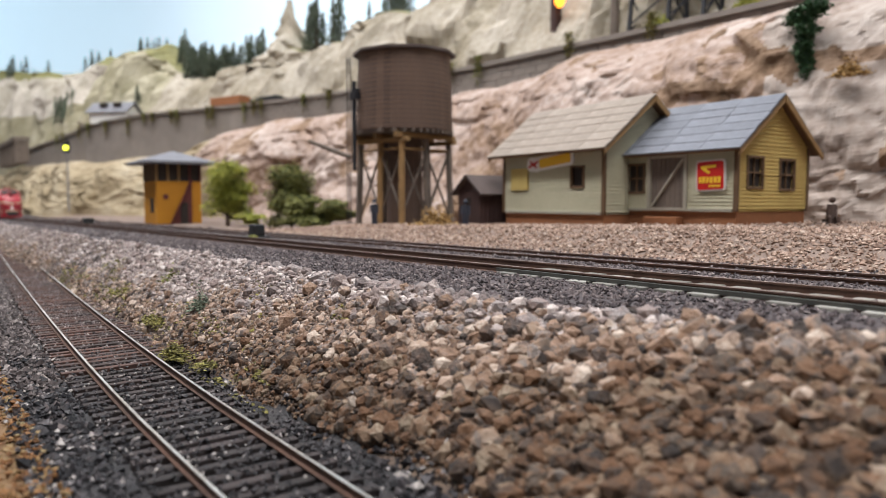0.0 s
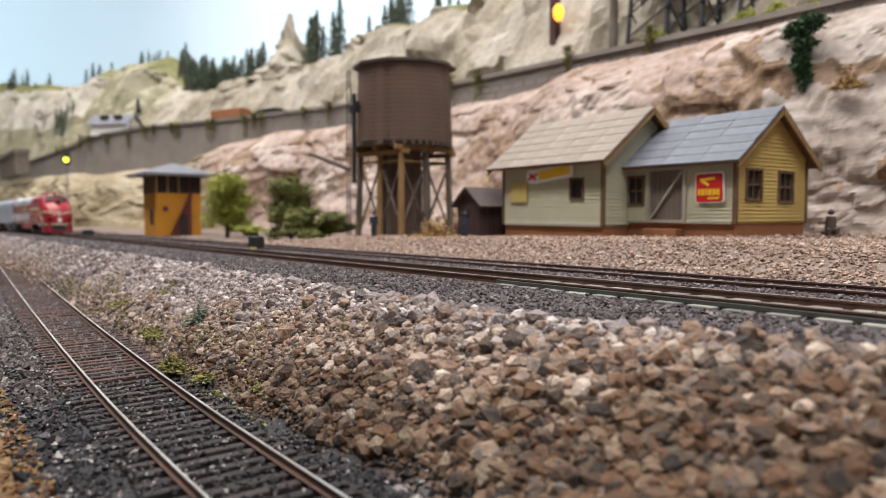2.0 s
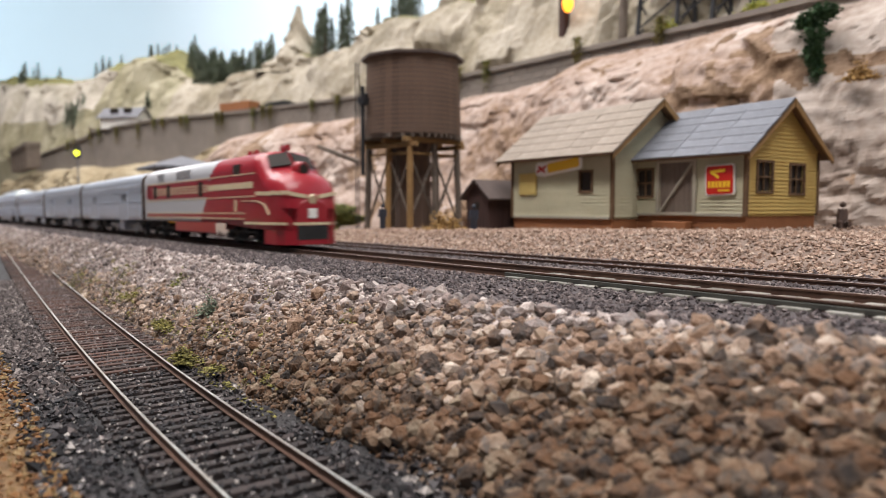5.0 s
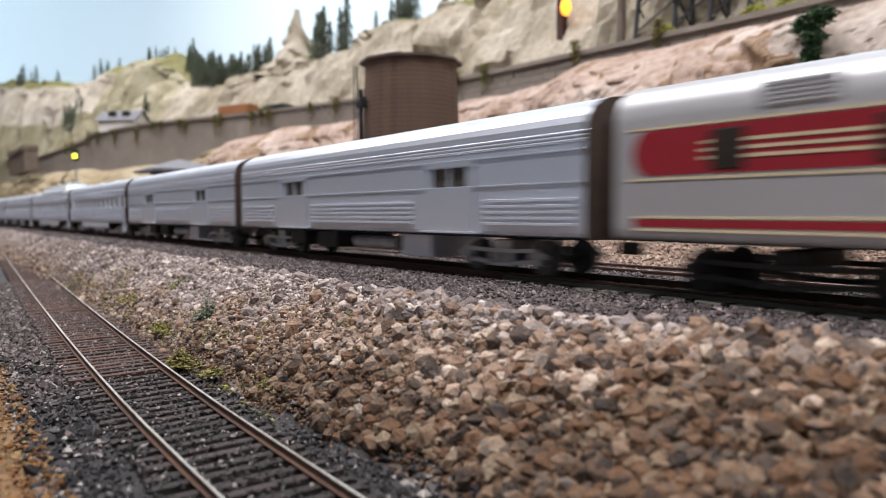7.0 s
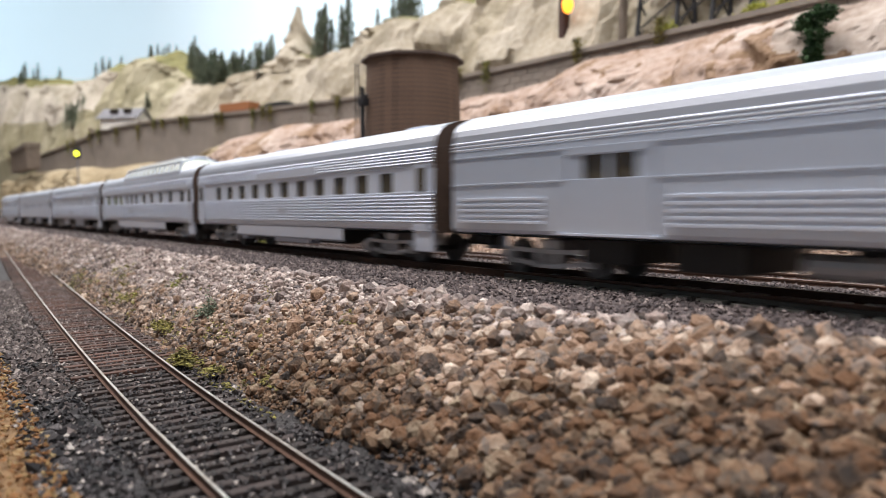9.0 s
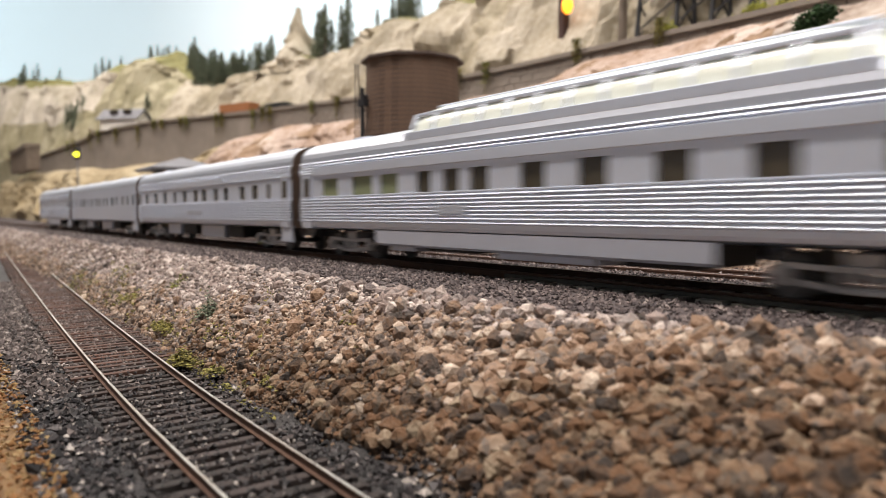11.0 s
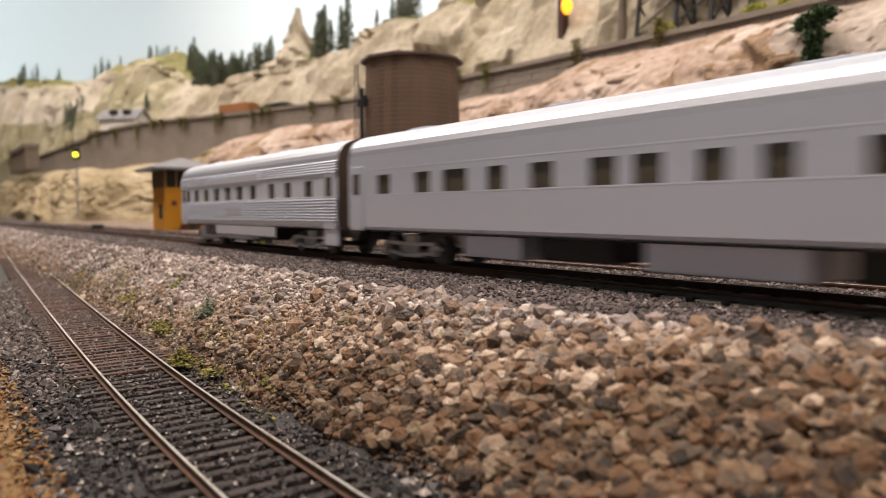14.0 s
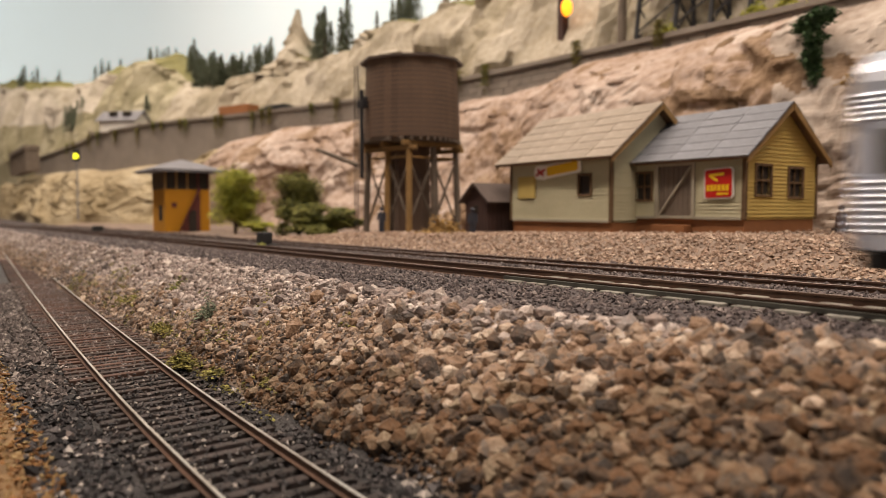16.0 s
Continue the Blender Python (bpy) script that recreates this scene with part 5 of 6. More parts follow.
def add_truck(t, x, mat="truck", base=15.5):
    """A four-wheel truck: slim side frames, journal boxes, springs, and wheels that show behind them."""
    bm = bmesh.new()
    box(bm, -4, 4, -12, 12, 6.8, 10.6, bevel=0.5)
    k = part("truck", bm, mat, t, "cast truck bolster", at=pose(x * MM, 0, 0))
    for s in (-1, 1):
        y = s * 12.2
        bm = bmesh.new()
        for a, b in (((-base - 4, 5.6), (-base, 7.6)), ((-base, 7.6), (-6, 7.2)), ((-6, 7.2), (6, 7.2)), ((6, 7.2), (base, 7.6)), ((base, 7.6), (base + 4, 5.6)), ((-base + 3, 4.2), (-5, 3.2)), ((5, 3.2), (base - 3, 4.2))):
            bar(bm, (a[0], y, a[1]), (b[0], y, b[1]), 1.2, 1.7, up=(0, 1, 0))
        box(bm, -5.5, 5.5, y - 1.3, y + 1.3, 2.4, 3.6, bevel=0.3)
        part("side_frame", bm, mat, k, "cast truck side frame")
        for q in (-base, base):
            bm = bmesh.new()
            box(bm, q - 2.1, q + 2.1, y - 1.2, y + 1.2, 3.2, 7.2, bevel=0.5)
            rod(bm, (q, y - s * 0.5, 5.2), (q, y + s * 1.8, 5.2), 1.6, 1.3, 10)
            part("journal_box", bm, mat, k)
        for q in (-4, 0, 4):
            bm = bmesh.new()
            rod(bm, (q, y, 3.0), (q, y, 7.2), 1.2, 1.2, 8)
            part("spring", bm, mat, k)
    for a in (-base, base):
        for s in (-1, 1):
            bm = bmesh.new()
            rod(bm, (0, s * 7.0, 0), (0, s * 9.6, 0), 5.0, 4.9, 20)
            rod(bm, (0, s * 6.6, 0), (0, s * 7.2, 0), 5.6, 5.6, 20)
            if s < 0:
                rod(bm, (0, -8, 0), (0, 8, 0), 1.0, 1.0, 8)
            part("wheel", bm, "wheel" if mat == "truck" else "dark", k, "grey wheel" if mat == "truck" else "blackened wheel", at=pose(a * MM, 0, 5.0 * MM))


def car_body(t, L, mat, wins, z0, z1, lower, upper, mat_pane="pane", green=(), belt=0.4):
    """Side shells with real window openings: wins are (x0, x1) from the front, behind it dark panes."""
    sill, head = z0 - 0.7, z1 + 1.8
    bm = bmesh.new()
    strip(bm, [(15.6, 11.4), (17.2, 12.2), (17.5, 13.2), (17.5, 14.6)], -L, 0)
    strip(bm, lower(14.6, sill), -L, 0)
    strip(bm, [(17.5, sill), (17.5 + belt, sill + 0.1), (17.5 + belt, sill + 0.5), (17.5, sill + 0.6), (17.5, z0)], -L, 0)
    xs = [0] + [v for w in wins for v in w] + [-L]
    for a, b in zip(xs[::2], xs[1::2]):
        strip(bm, [(17.5, z0), (17.5, z1)], b, a)
    for a, b in wins:
        for x in (a, b):
            for s in (-1, 1):
                vs = [bm.verts.new(p) for p in ((x, s * 17.5, z0), (x, s * 17.5, z1), (x, s * 16.6, z1), (x, s * 16.6, z0))]
                bm.faces.new(vs)
    strip(bm, [(17.5, z1), (17.5, head), (17.5 + belt, head + 0.1), (17.5 + belt, head + 0.5), (17.5, head + 0.6)], -L, 0)
    strip(bm, upper(head + 0.6, 40.6), -L, 0)
    strip(bm, ROOF, -L, 0, 1)
    for x in (-L, 0):
        pts = [(-15.6, 11.4), (-17.5, 13), (-17.5, 40)] + [(-y, z) for y, z in ROOF[:-1]]
        pts = pts + [(-y, z) for y, z in pts[::-1]]
        bm.faces.new([bm.verts.new((x, y, z)) for y, z in pts]).material_index = 2
    bmesh.ops.remove_doubles(bm, verts=bm.verts, dist=0.01)
    body = part("body", bm, [mat, "steel_roof", "diaphragm"], t)
    for i, (a, b) in enumerate(wins):
        for s in (-1, 1):
            bm = bmesh.new()
            box(bm, b, a, s * 16.4 - 0.2, s * 16.4 + 0.2, z0 - 0.3, z1 + 0.3)
            part("window", bm, "green_pane" if i in green else mat_pane, t, "pale green window with the view through it in its colour" if i in green else "window with the dark interior in its colour")
    bm = bmesh.new()
    strip(bm, [(17.2, 11.3), (0, 11.3)], -L, 0)
    part("floor_pan", bm, "dark", t)
    for x, s in ((0, 1), (-L, -1)):
        bm = bmesh.new()
        box(bm, min(x + s * 0.1, x + s * 3.2), max(x + s * 0.1, x + s * 3.2), -8.5, 8.5, 12, 42, bevel=0.8)
        for k in range(3):
            box(bm, min(x + s * (0.6 + k), x + s * (1.0 + k)), max(x + s * (0.6 + k), x + s * (1.0 + k)), -9.3, 9.3, 11.4, 42.8)
        part("diaphragm", bm, "diaphragm", t, "ribbed brown end diaphragm")
        bm = bmesh.new()
        box(bm, min(x - s * 2, x + s * 4.6), max(x - s * 2, x + s * 4.6), -1.6, 1.6, 7.2, 10.4, bevel=0.5)
        part("coupler", bm, "dark", t)
    return body


def under_gear(t, L, boxes, mat="truck"):
    for x0, x1, z, m in boxes:
        bm = bmesh.new()
        if m == "tank":
            rod(bm, (x0, -11, 7.6), (x1, -11, 7.6), 2.6, 2.6, 12)
            rod(bm, (x0, 11, 7.6), (x1, 11, 7.6), 2.6, 2.6, 12)
            part("air_tank", bm, mat, t)
        else:
            box(bm, x1, x0, -14.5, 14.5, z, 11.6, bevel=0.5)
            part("equipment_box", bm, m, t)


plain = lambda a, b: [(17.5, a), (17.5, b)]
lower_flutes = lambda a, b: flutes(a, b, 8, 17.5)
upper_flutes = lambda a, b: flutes(a, b, 5, 17.5, 17.2)


def baggage_car(L, label):
    t = thing("baggage_car", 0, 0, 0, 0, label, "passenger car", "train cars")
    doors = [(-45, -71), (-161, -190)]
    wins = [(-49, -57.4), (-58.6, -67), (-166.5, -174.6), (-175.8, -184)]
    car_body(t, L, "steel_body", wins, 27.2, 33.2, plain, lambda a, b: plain(a, 37.4) + flutes(37.4, b, 3, 17.5, 17.2, 0.3))
    for a, b in doors:
        for s in (-1, 1):
            bm = bmesh.new()
            y0, y1 = sorted((s * 17.45, s * 17.95))
            box(bm, b, a, y0, y1, 13.0, 26.8)
            box(bm, b, a, y0, y1, 33.6, 35.4)
            box(bm, b, b + 1.2, y0, y1, 26.8, 33.6)
            box(bm, a - 1.2, a, y0, y1, 26.8, 33.6)
            part("sliding_door", bm, "steel_body", t, "satin baggage door")
        bm = bmesh.new()
        box(bm, b - 2, a + 2, -18.6, 18.6, 12.2, 12.9, bevel=0.1)
        part("door_sill", bm, "steel", t)
    for a, b in ((-3, -40), (-79, -157), (-198, -L + 4)):
        for s in (-1, 1):
            bm = bmesh.new()
            for k in range(5):
                z = 15.0 + k * 1.7
                box(bm, b, a, *sorted((s * 17.3, s * 18.3)), z, z + 0.9, bevel=0.15)
            part("ribbed_panel", bm, "steel", t, "bright ribbed side panel")
    add_truck(t, -38)
    add_truck(t, -L + 38)
    under_gear(t, L, [(-72, -90, 3.4, "steel_plain"), (-96, -128, 0, "tank"), (-140, -158, 4.5, "dark"), (-170, -186, 5, "dark")])
    return t


def coach(L, label, wins, fluted=True, body="steel", skirt=False, dome=None, green=(), plates=()):
    t = thing("dome_car" if dome else "coach", 0, 0, 0, 0, label, "passenger car", "train cars")
    lo, up = (lower_flutes, upper_flutes) if fluted else (plain, plain)
    car_body(t, L, body, wins, 25.6, 32.7, lo, up, green=green, belt=0.4 if fluted else 0.03)
    for x in (-7, -L + 7):
        for s in (-1, 1):
            bm = bmesh.new()
            y0, y1 = sorted((s * 17.4, s * 18.1))
            box(bm, x - 4.4, x + 4.4, y0, y1, 11.6, 36.4, bevel=0.3)
            d = part("vestibule_door", bm, "steel_plain", t, "smooth vestibule door")
            bm = bmesh.new()
            box(bm, x - 2.4, x + 2.4, *sorted((s * 18.0, s * 18.25)), 25.6, 33.6, bevel=0.1)
            part("door_window", bm, "pane", d, "dark door window")
    for s in (-1, 1):
        bm = bmesh.new()
        box(bm, -12.5, -1.2, *sorted((s * 15.8, s * 17.4)), 4.6, 12.4, bevel=0.5)
        part("step_panel", bm, "steel_plain", t, "smooth panel over the vestibule steps")
    for a, b, z0, z1 in plates:
        for s in (-1, 1):
            bm = bmesh.new()
            box(bm, b, a, *sorted((s * 17.6, s * 18.4)), z0, z1, bevel=0.12)
            part("name_plate", bm, "steel" if z0 > 30 else "steel_body", t, "blank grey name plate")
    add_truck(t, -36)
    add_truck(t, -L + 36)
    if skirt:
        bm = bmesh.new()
        strip(bm, [(16.2, 6.2), (17.2, 7.0), (17.4, 11.8)], -L + 64, -64)
        part("skirt", bm, "steel_plain", t, "smooth grey side skirt")
    under_gear(t, L, [(-70, -92, 5, "dark"), (-100, -140, 4.2, "steel_plain"), (-150, -176, 5.2, "dark"), (-184, -L + 70, 4.4, "steel_plain")])
    for x in np.linspace(-30, -L + 30, 4):
        bm = bmesh.new()
        box(bm, x - 6, x + 6, -4, 4, 49.6, 50.9, bevel=0.4)
        part("roof_vent", bm, body, t)
    if dome:
        a, b = dome
        bm = bmesh.new()
        n = 9
        secs = []
        for x, k in ((a + 10, 0.0), (a + 4, 0.55), (a - 2, 0.9), (a - 10, 1.0), (b + 10, 1.0), (b + 2, 0.9), (b - 4, 0.55), (b - 10, 0.0)):
            secs.append([bm.verts.new((x, y, 44.2 + (z - 44.2) * k)) for y, z in ((-15.2, 44.2), (-14.6, 49), (-13, 52.6), (-9, 55.4), (0, 56.4), (9, 55.4), (13, 52.6), (14.6, 49), (15.2, 44.2))])
        for r, s in zip(secs, secs[1:]):
            for j in range(n - 1):
                bm.faces.new((r[j], s[j], s[j + 1], r[j + 1]))
        d = part("dome", bm, "dome", t, "pale glazed observation dome", smooth=True)
        for x in np.linspace(a, b, 13):
            bm = bmesh.new()
            for s in (-1, 1):
                bar(bm, (x, s * 15.2, 45.5), (x, s * 14.7, 49.2), 1.1, 1.1)
                bar(bm, (x, s * 14.7, 49), (x, s * 12.9, 53), 1.1, 1.1)
                bar(bm, (x, s * 12.9, 52.8), (x, 0, 56.7), 1.1, 1.1)
            part("dome_rib", bm, "steel", d)
        for s in (-1, 1):
            bm = bmesh.new()
            box(bm, b - 4, a + 4, *sorted((s * 14.2, s * 16.4)), 44, 47, bevel=0.3)
            part("dome_sill", bm, "steel", d, "bright sill along the dome")
            bm = bmesh.new()
            box(bm, b, a, *sorted((s * 12.2, s * 13.6)), 52.3, 53.5, bevel=0.3)
            part("dome_rail", bm, "steel", d)
        bm = bmesh.new()
        box(bm, b + 2, a - 2, -5, 5, 55.6, 57.2, bevel=0.6)
        part("dome_cap", bm, "steel", d)
    return t


def locomotive():
    L = 250
    t = thing("locomotive", 0, 0, 0, 0, "red and silver streamlined diesel locomotive with cream stripes", "locomotive")
    st = [(-250, 17.3, 47)] + [(x, 17.3, 47) for x in range(-122, -82, 2)] + [(-36, 17.3, 47), (-31, 17.3, 46.8), (-28, 17.2, 45.2), (-24, 17.1, 41.4), (-20.5, 17.0, 38.6), (-17, 16.9, 37.6), (-12, 16.5, 36.8), (-8, 15.9, 35.6), (-5, 15.0, 34.0), (-2.8, 13.8, 31.6), (-1.2, 12.2, 28.8), (-0.3, 10.4, 26.2), (0, 8.6, 24.0)]
    bm = bmesh.new()
    rows = []
    for x, w, zt in st:
        low = 12.0 if x < -52 else float(np.interp(x, [-52, -44, 0], [12.0, 9.5, 9.0]))
        cap = max(zt - 8.5, 15)
        pts = [(w * 0.93, low), (w, low + 1), (w, 15.5), (w, 18), (w, 20), (w, 22 if cap > 28 else cap * 0.8), (w, 24 if cap > 28 else cap * 0.84), (w, 26 if cap > 28 else cap * 0.9), (w, 29 if cap > 30 else cap * 0.93), (w, 32 if cap > 33 else cap * 0.96), (w, 35 if cap > 36 else cap * 0.98), (w, cap), (w * 0.97, cap + 2.4), (w * 0.88, cap + 4.8), (w * 0.70, cap + 6.7), (w * 0.45, cap + 7.8), (0, cap + 8.5)]
        pts = [(p, min(z, zt)) for p, z in pts]
        rows.append([bm.verts.new((x, -p, z)) for p, z in pts] + [bm.verts.new((x, p, z)) for p, z in pts[-2::-1]])
    for i, (r, s) in enumerate(zip(rows, rows[1:])):
        for j in range(len(r) - 1):
            f = bm.faces.new((r[j], s[j], s[j + 1], r[j + 1]))
            z = sum(v.co.z for v in f.verts) / 4
            x = sum(v.co.x for v in f.verts) / 4
            f.material_index = 0 if x > -118 + (z - 14) * 0.82 else 1
            f.smooth = True
    bm.faces.new(rows[-1])
    bm.faces.new(rows[0][::-1]).material_index = 1
    part("body", bm, ["red", "offwhite"], t)
    def band(name, mat, x0, x1, z0, z1, out=0.12, label=""):
        bm = bmesh.new()
        for s in (-1, 1):
            plate2 = sorted((s * (17.3 - 0.2), s * (17.3 + out)))
            box(bm, x0, x1, plate2[0], plate2[1], z0, z1)
        part(name, bm, mat, t, label)
    band("red_band", "red", -240, -102, 27.0, 36.0, 0.12, "red side band")
    for s in (-1, 1):
        bm = bmesh.new()
        rod(bm, (-240, s * 17.1, 31.5), (-240, s * 17.42, 31.5), 4.5, 4.5, 20)
        part("band_end", bm, "red", t, "rounded end of the red band")
    for z in (29.9, 31.4, 32.9):
        band("cream_line", "cream", -226, -104, z - 0.32, z + 0.32, 0.25, "thin cream line")
    band("cream_line", "cream", -246, -30, 36.2, 36.7, 0.16, "cream side line")
    band("cream_line", "cream", -246, -30, 26.0, 26.5, 0.16, "cream side line")
    band("cream_stripe", "cream", -104, -34, 30.0, 32.8, 0.14, "broad cream stripe")
    band("red_line", "red", -244, -52, 15.3, 17.0, 0.12, "low red band")
    band("cream_line", "cream", -244, -46, 17.3, 17.9, 0.16, "cream side line")
    band("cream_line", "cream", -244, -46, 14.3, 14.9, 0.16, "cream side line")
    for x in (-220, -186.5, -117.5):
        bm = bmesh.new()
        for s in (-1, 1):
            box(bm, x - 4, x + 4, *sorted((s * 17.2, s * 17.65)), 27.6, 35.2, bevel=0.3)
        part("window", bm, "darkwin", t, "dark square side window")
    for x in (-205, -160, -145):
        for s in (-1, 1):
            bm = bmesh.new()
            box(bm, x - 8, x + 8, *sorted((s * 16.6, s * 17.35)), 38.0, 42.4, bevel=0.2)
            g = part("grille", bm, "offwhite", t, "louvred grey grille")
            for k in range(5):
                bm = bmesh.new()
                box(bm, x - 7.5, x + 7.5, *sorted((s * 17.2, s * 17.6)), 38.4 + k * 0.85, 38.8 + k * 0.85)
                part("slat", bm, "offwhite", g)
    # cream loop on the flank of the nose
    bm = bmesh.new()
    loop = [(-50, 24.2), (-30, 24.0), (-22, 22.8), (-17, 20.2), (-14, 17.0)]
    for sgn in (-1, 1):
        for (xa, za), (xb, zb) in zip(loop, loop[1:]):
            bar(bm, (xa, sgn * 17.25, za), (xb, sgn * (17.25 if xb < -20 else 16.9), zb), 0.5, 0.7, up=(0, 1, 0))
    part("cream_loop", bm, "cream", t, "curved cream line behind the nose")
    for s in (-1, 1):
        bm = bmesh.new()
        box(bm, -62, -51, *sorted((s * 16.4, s * 17.5)), 36.4, 41.4, bevel=0.5)
        part("cab_window", bm, "darkwin", t, "dark cab side window")
        bm = bmesh.new()
        box(bm, -60, -57, *sorted((s * 17.2, s * 17.5)), 18.5, 25, bevel=0.4)
        part("cab_step", bm, "cream", t, "pale step panel")
    for s in (-1, 1):
        bm = bmesh.new()
        poly(bm, [(-27.6, s * 0.9, 46.2), (-27.8, s * 11.8, 44.3), (-21.2, s * 12.8, 38.9), (-20.6, s * 0.9, 40.4)][::s], 0.5)
        part("windshield", bm, "darkwin", t, "dark windshield pane")
    bm = bmesh.new()
    rod(bm, (-17, 0, 38.2), (-9.5, 0, 37.6), 3.3, 3.1, 16)
    h = part("headlight", bm, "red", t, "round red headlight housing")
    bm = bmesh.new(); rod(bm, (-9.7, 0, 37.6), (-8.9, 0, 37.55), 2.4, 2.4, 16); part("lens", bm, "darkwin", h, "dark lens")
    bm = bmesh.new()
    for (x0, w0), (x1, w1) in zip([(-30, 17.3), (-12, 16.6), (-5, 15.1), (-2.8, 13.9)], [(-12, 16.6), (-5, 15.1), (-2.8, 13.9), (-0.9, 11.9)]):
        for s in (-1, 1):
            bar(bm, (x0, s * w0, 27.5), (x1, s * w1, 27.0), 0.6, 1.6)
    for s in (-1, 1):
        bar(bm, (-0.9, s * 11.9, 27), (0.1, s * 3, 25.6), 0.6, 1.6)
    part("nose_stripe", bm, "cream", t, "cream stripe wrapping the nose")
    bm = bmesh.new(); rod(bm, (-1, 0, 24.6), (0.5, 0, 24.2), 2.4, 2.2, 12); part("emblem", bm, "cream", t, "plain cream nose emblem")
    bm = bmesh.new(); box(bm, -0.6, 0.5, -2.4, 2.4, 15, 20, bevel=0.4); part("number_board", bm, "sign_white", t, "pale blank board")
    bm = bmesh.new()
    for (x0, w0), (x1, w1) in zip([(-46, 17.3), (-17, 17.0), (-8, 16.0), (-2.8, 13.9)], [(-17, 17.0), (-8, 16.0), (-2.8, 13.9), (0.4, 8.5)]):
        for s in (-1, 1):
            bar(bm, (x0, s * w0, 12.4), (x1, s * w1, 12.4), 0.6, 1.3)
    bar(bm, (0.4, -8.5, 12.4), (0.4, 8.5, 12.4), 0.6, 1.3)
    part("skirt_stripe", bm, "cream", t, "cream line above the pilot")
    bm = bmesh.new()
    pl = [(-20, 16.8), (-8, 15.8), (-2.8, 13.6), (0.2, 8.6)]
    for s in (-1, 1):
        vs = [[bm.verts.new((x, s * w, z)) for z in (2.0, 9.5)] for x, w in pl]
        for a, b in zip(vs, vs[1:]):
            bm.faces.new((a[0], b[0], b[1], a[1]))
    box(bm, -0.6, 0.4, -8.6, 8.6, 2.0, 4.6)
    part("pilot", bm, "red", t, "red pilot skirt")
    bm = bmesh.new(); box(bm, -1.0, 0.6, -8.2, 8.2, 4.6, 11.4); part("coupler_pocket", bm, "dark", t, "dark coupler opening")
    bm = bmesh.new()
    strip(bm, [(16.6, 5.6), (17.2, 6.2), (17.3, 12.2)], -172, -92)
    part("side_skirt", bm, "red", t, "red tank skirt between the trucks")
    bm = bmesh.new(); strip(bm, [(17.0, 11.8), (0, 11.8)], -L, -2); part("floor_pan", bm, "dark", t)
    bm = bmesh.new(); box(bm, -L - 3, -L - 0.1, -8, 8, 12, 41, bevel=0.6); part("diaphragm", bm, "diaphragm", t, "ribbed brown end diaphragm")
    add_truck(t, -60, "dark", 20)
    add_truck(t, -L + 40, "dark", 20)
    for x in (-70, -80):
        bm = bmesh.new(); rod(bm, (x, 0, 46.5), (x, 0, 49.5), 2.0, 1.4, 10); part("exhaust", bm, "red", t)
    bm = bmesh.new(); rod(bm, (-36, 0, 48.2), (-28, 0, 48.2), 1.2, 1.6, 10); part("horn", bm, "red", t)
    # the upper body stands tall above the belt line
    for ob in t.children_recursive:
        for v in ob.data.vertices:
            if v.co.z > 0.025:
                v.co.z = 0.025 + (v.co.z - 0.025) * 1.17
    return t


def spaced(start, stop, n, w, skip=()):
    step = (stop - start) / (n - 1)
    return [(start + i * step + w / 2, start + i * step - w / 2) for i in range(n) if i not in skip]


def train():
    # each vehicle with the time at which its front passes the picture's plane
    TRAIN.append((locomotive(), 6.825, 250))
    TRAIN.append((baggage_car(240, "silver baggage car with two sliding doors and ribbed panels"), 8.0437, 240))
    TRAIN.append((baggage_car(239, "silver baggage car with sliding doors behind another baggage car"), 9.217, 239))
    TRAIN.append((coach(247, "fluted silver coach with small square windows and grey skirt", spaced(-30.4, -211.6, 11, 9.4), True, "steel", True, plates=[(-117, -126, 18, 20.6), (-86, -152, 34.6, 38.4)]), 10.387, 247))
    TRAIN.append((coach(270, "fluted silver dome car with glazed dome and green windows", [(-20, -30), (-46, -56), (-70, -80), (-94, -104), (-116, -126), (-140, -149), (-154.5, -163), (-170, -178.5), (-190.3, -202.6), (-208.2, -223.8), (-235.4, -249.6), (-259.6, -266)], True, "steel", True, dome=(-36, -184), green=(8, 9, 10), plates=[(-150, -166, 18, 21), (-13, -256, 34.6, 38.0)]), 11.596, 270))
    wins = [(-25, -30), (-41, -49.5), (-58.5, -67), (-83, -91.5), (-100, -108.7), (-120.5, -129.5), (-137, -146), (-159, -168), (-181.5, -190), (-204, -213), (-227.5, -237), (-252.5, -261.5)]
    TRAIN.append((coach(282, "bright fluted silver coach with wide-spaced dark windows", wins, True, "steel", False, plates=[(-128, -155, 17.6, 20.4), (-89, -180, 35.0, 38.4)]), 12.91, 282))
    wins = [(-25.6, -32), (-41.6, -48.8), (-63.7, -70.5), (-79, -89), (-101.8, -109), (-116.6, -123.8), (-133, -141.5), (-146.5, -155.3), (-168, -177), (-188, -196), (-205.5, -218.5), (-225.5, -234.5), (-250.5, -259.5)]
    TRAIN.append((coach(281, "smooth grey coach with plain sides and dark windows", wins, False, "steel_plain", False), 14.2705, 281))
    wins = [(-23.4, -31.5), (-45.3, -53), (-64.2, -71.8), (-87.4, -96.6), (-106, -115.4), (-124, -133), (-142, -151.5), (-160.5, -170), (-178.7, -188.3), (-196.5, -205)]
    TRAIN.append((coach(213, "fluted silver tail coach with grey skirt", wins, True, "steel", True, plates=[(-107, -129, 17.6, 20.8), (-84, -152, 35.0, 38.8)]), 15.6333, 213))


train()


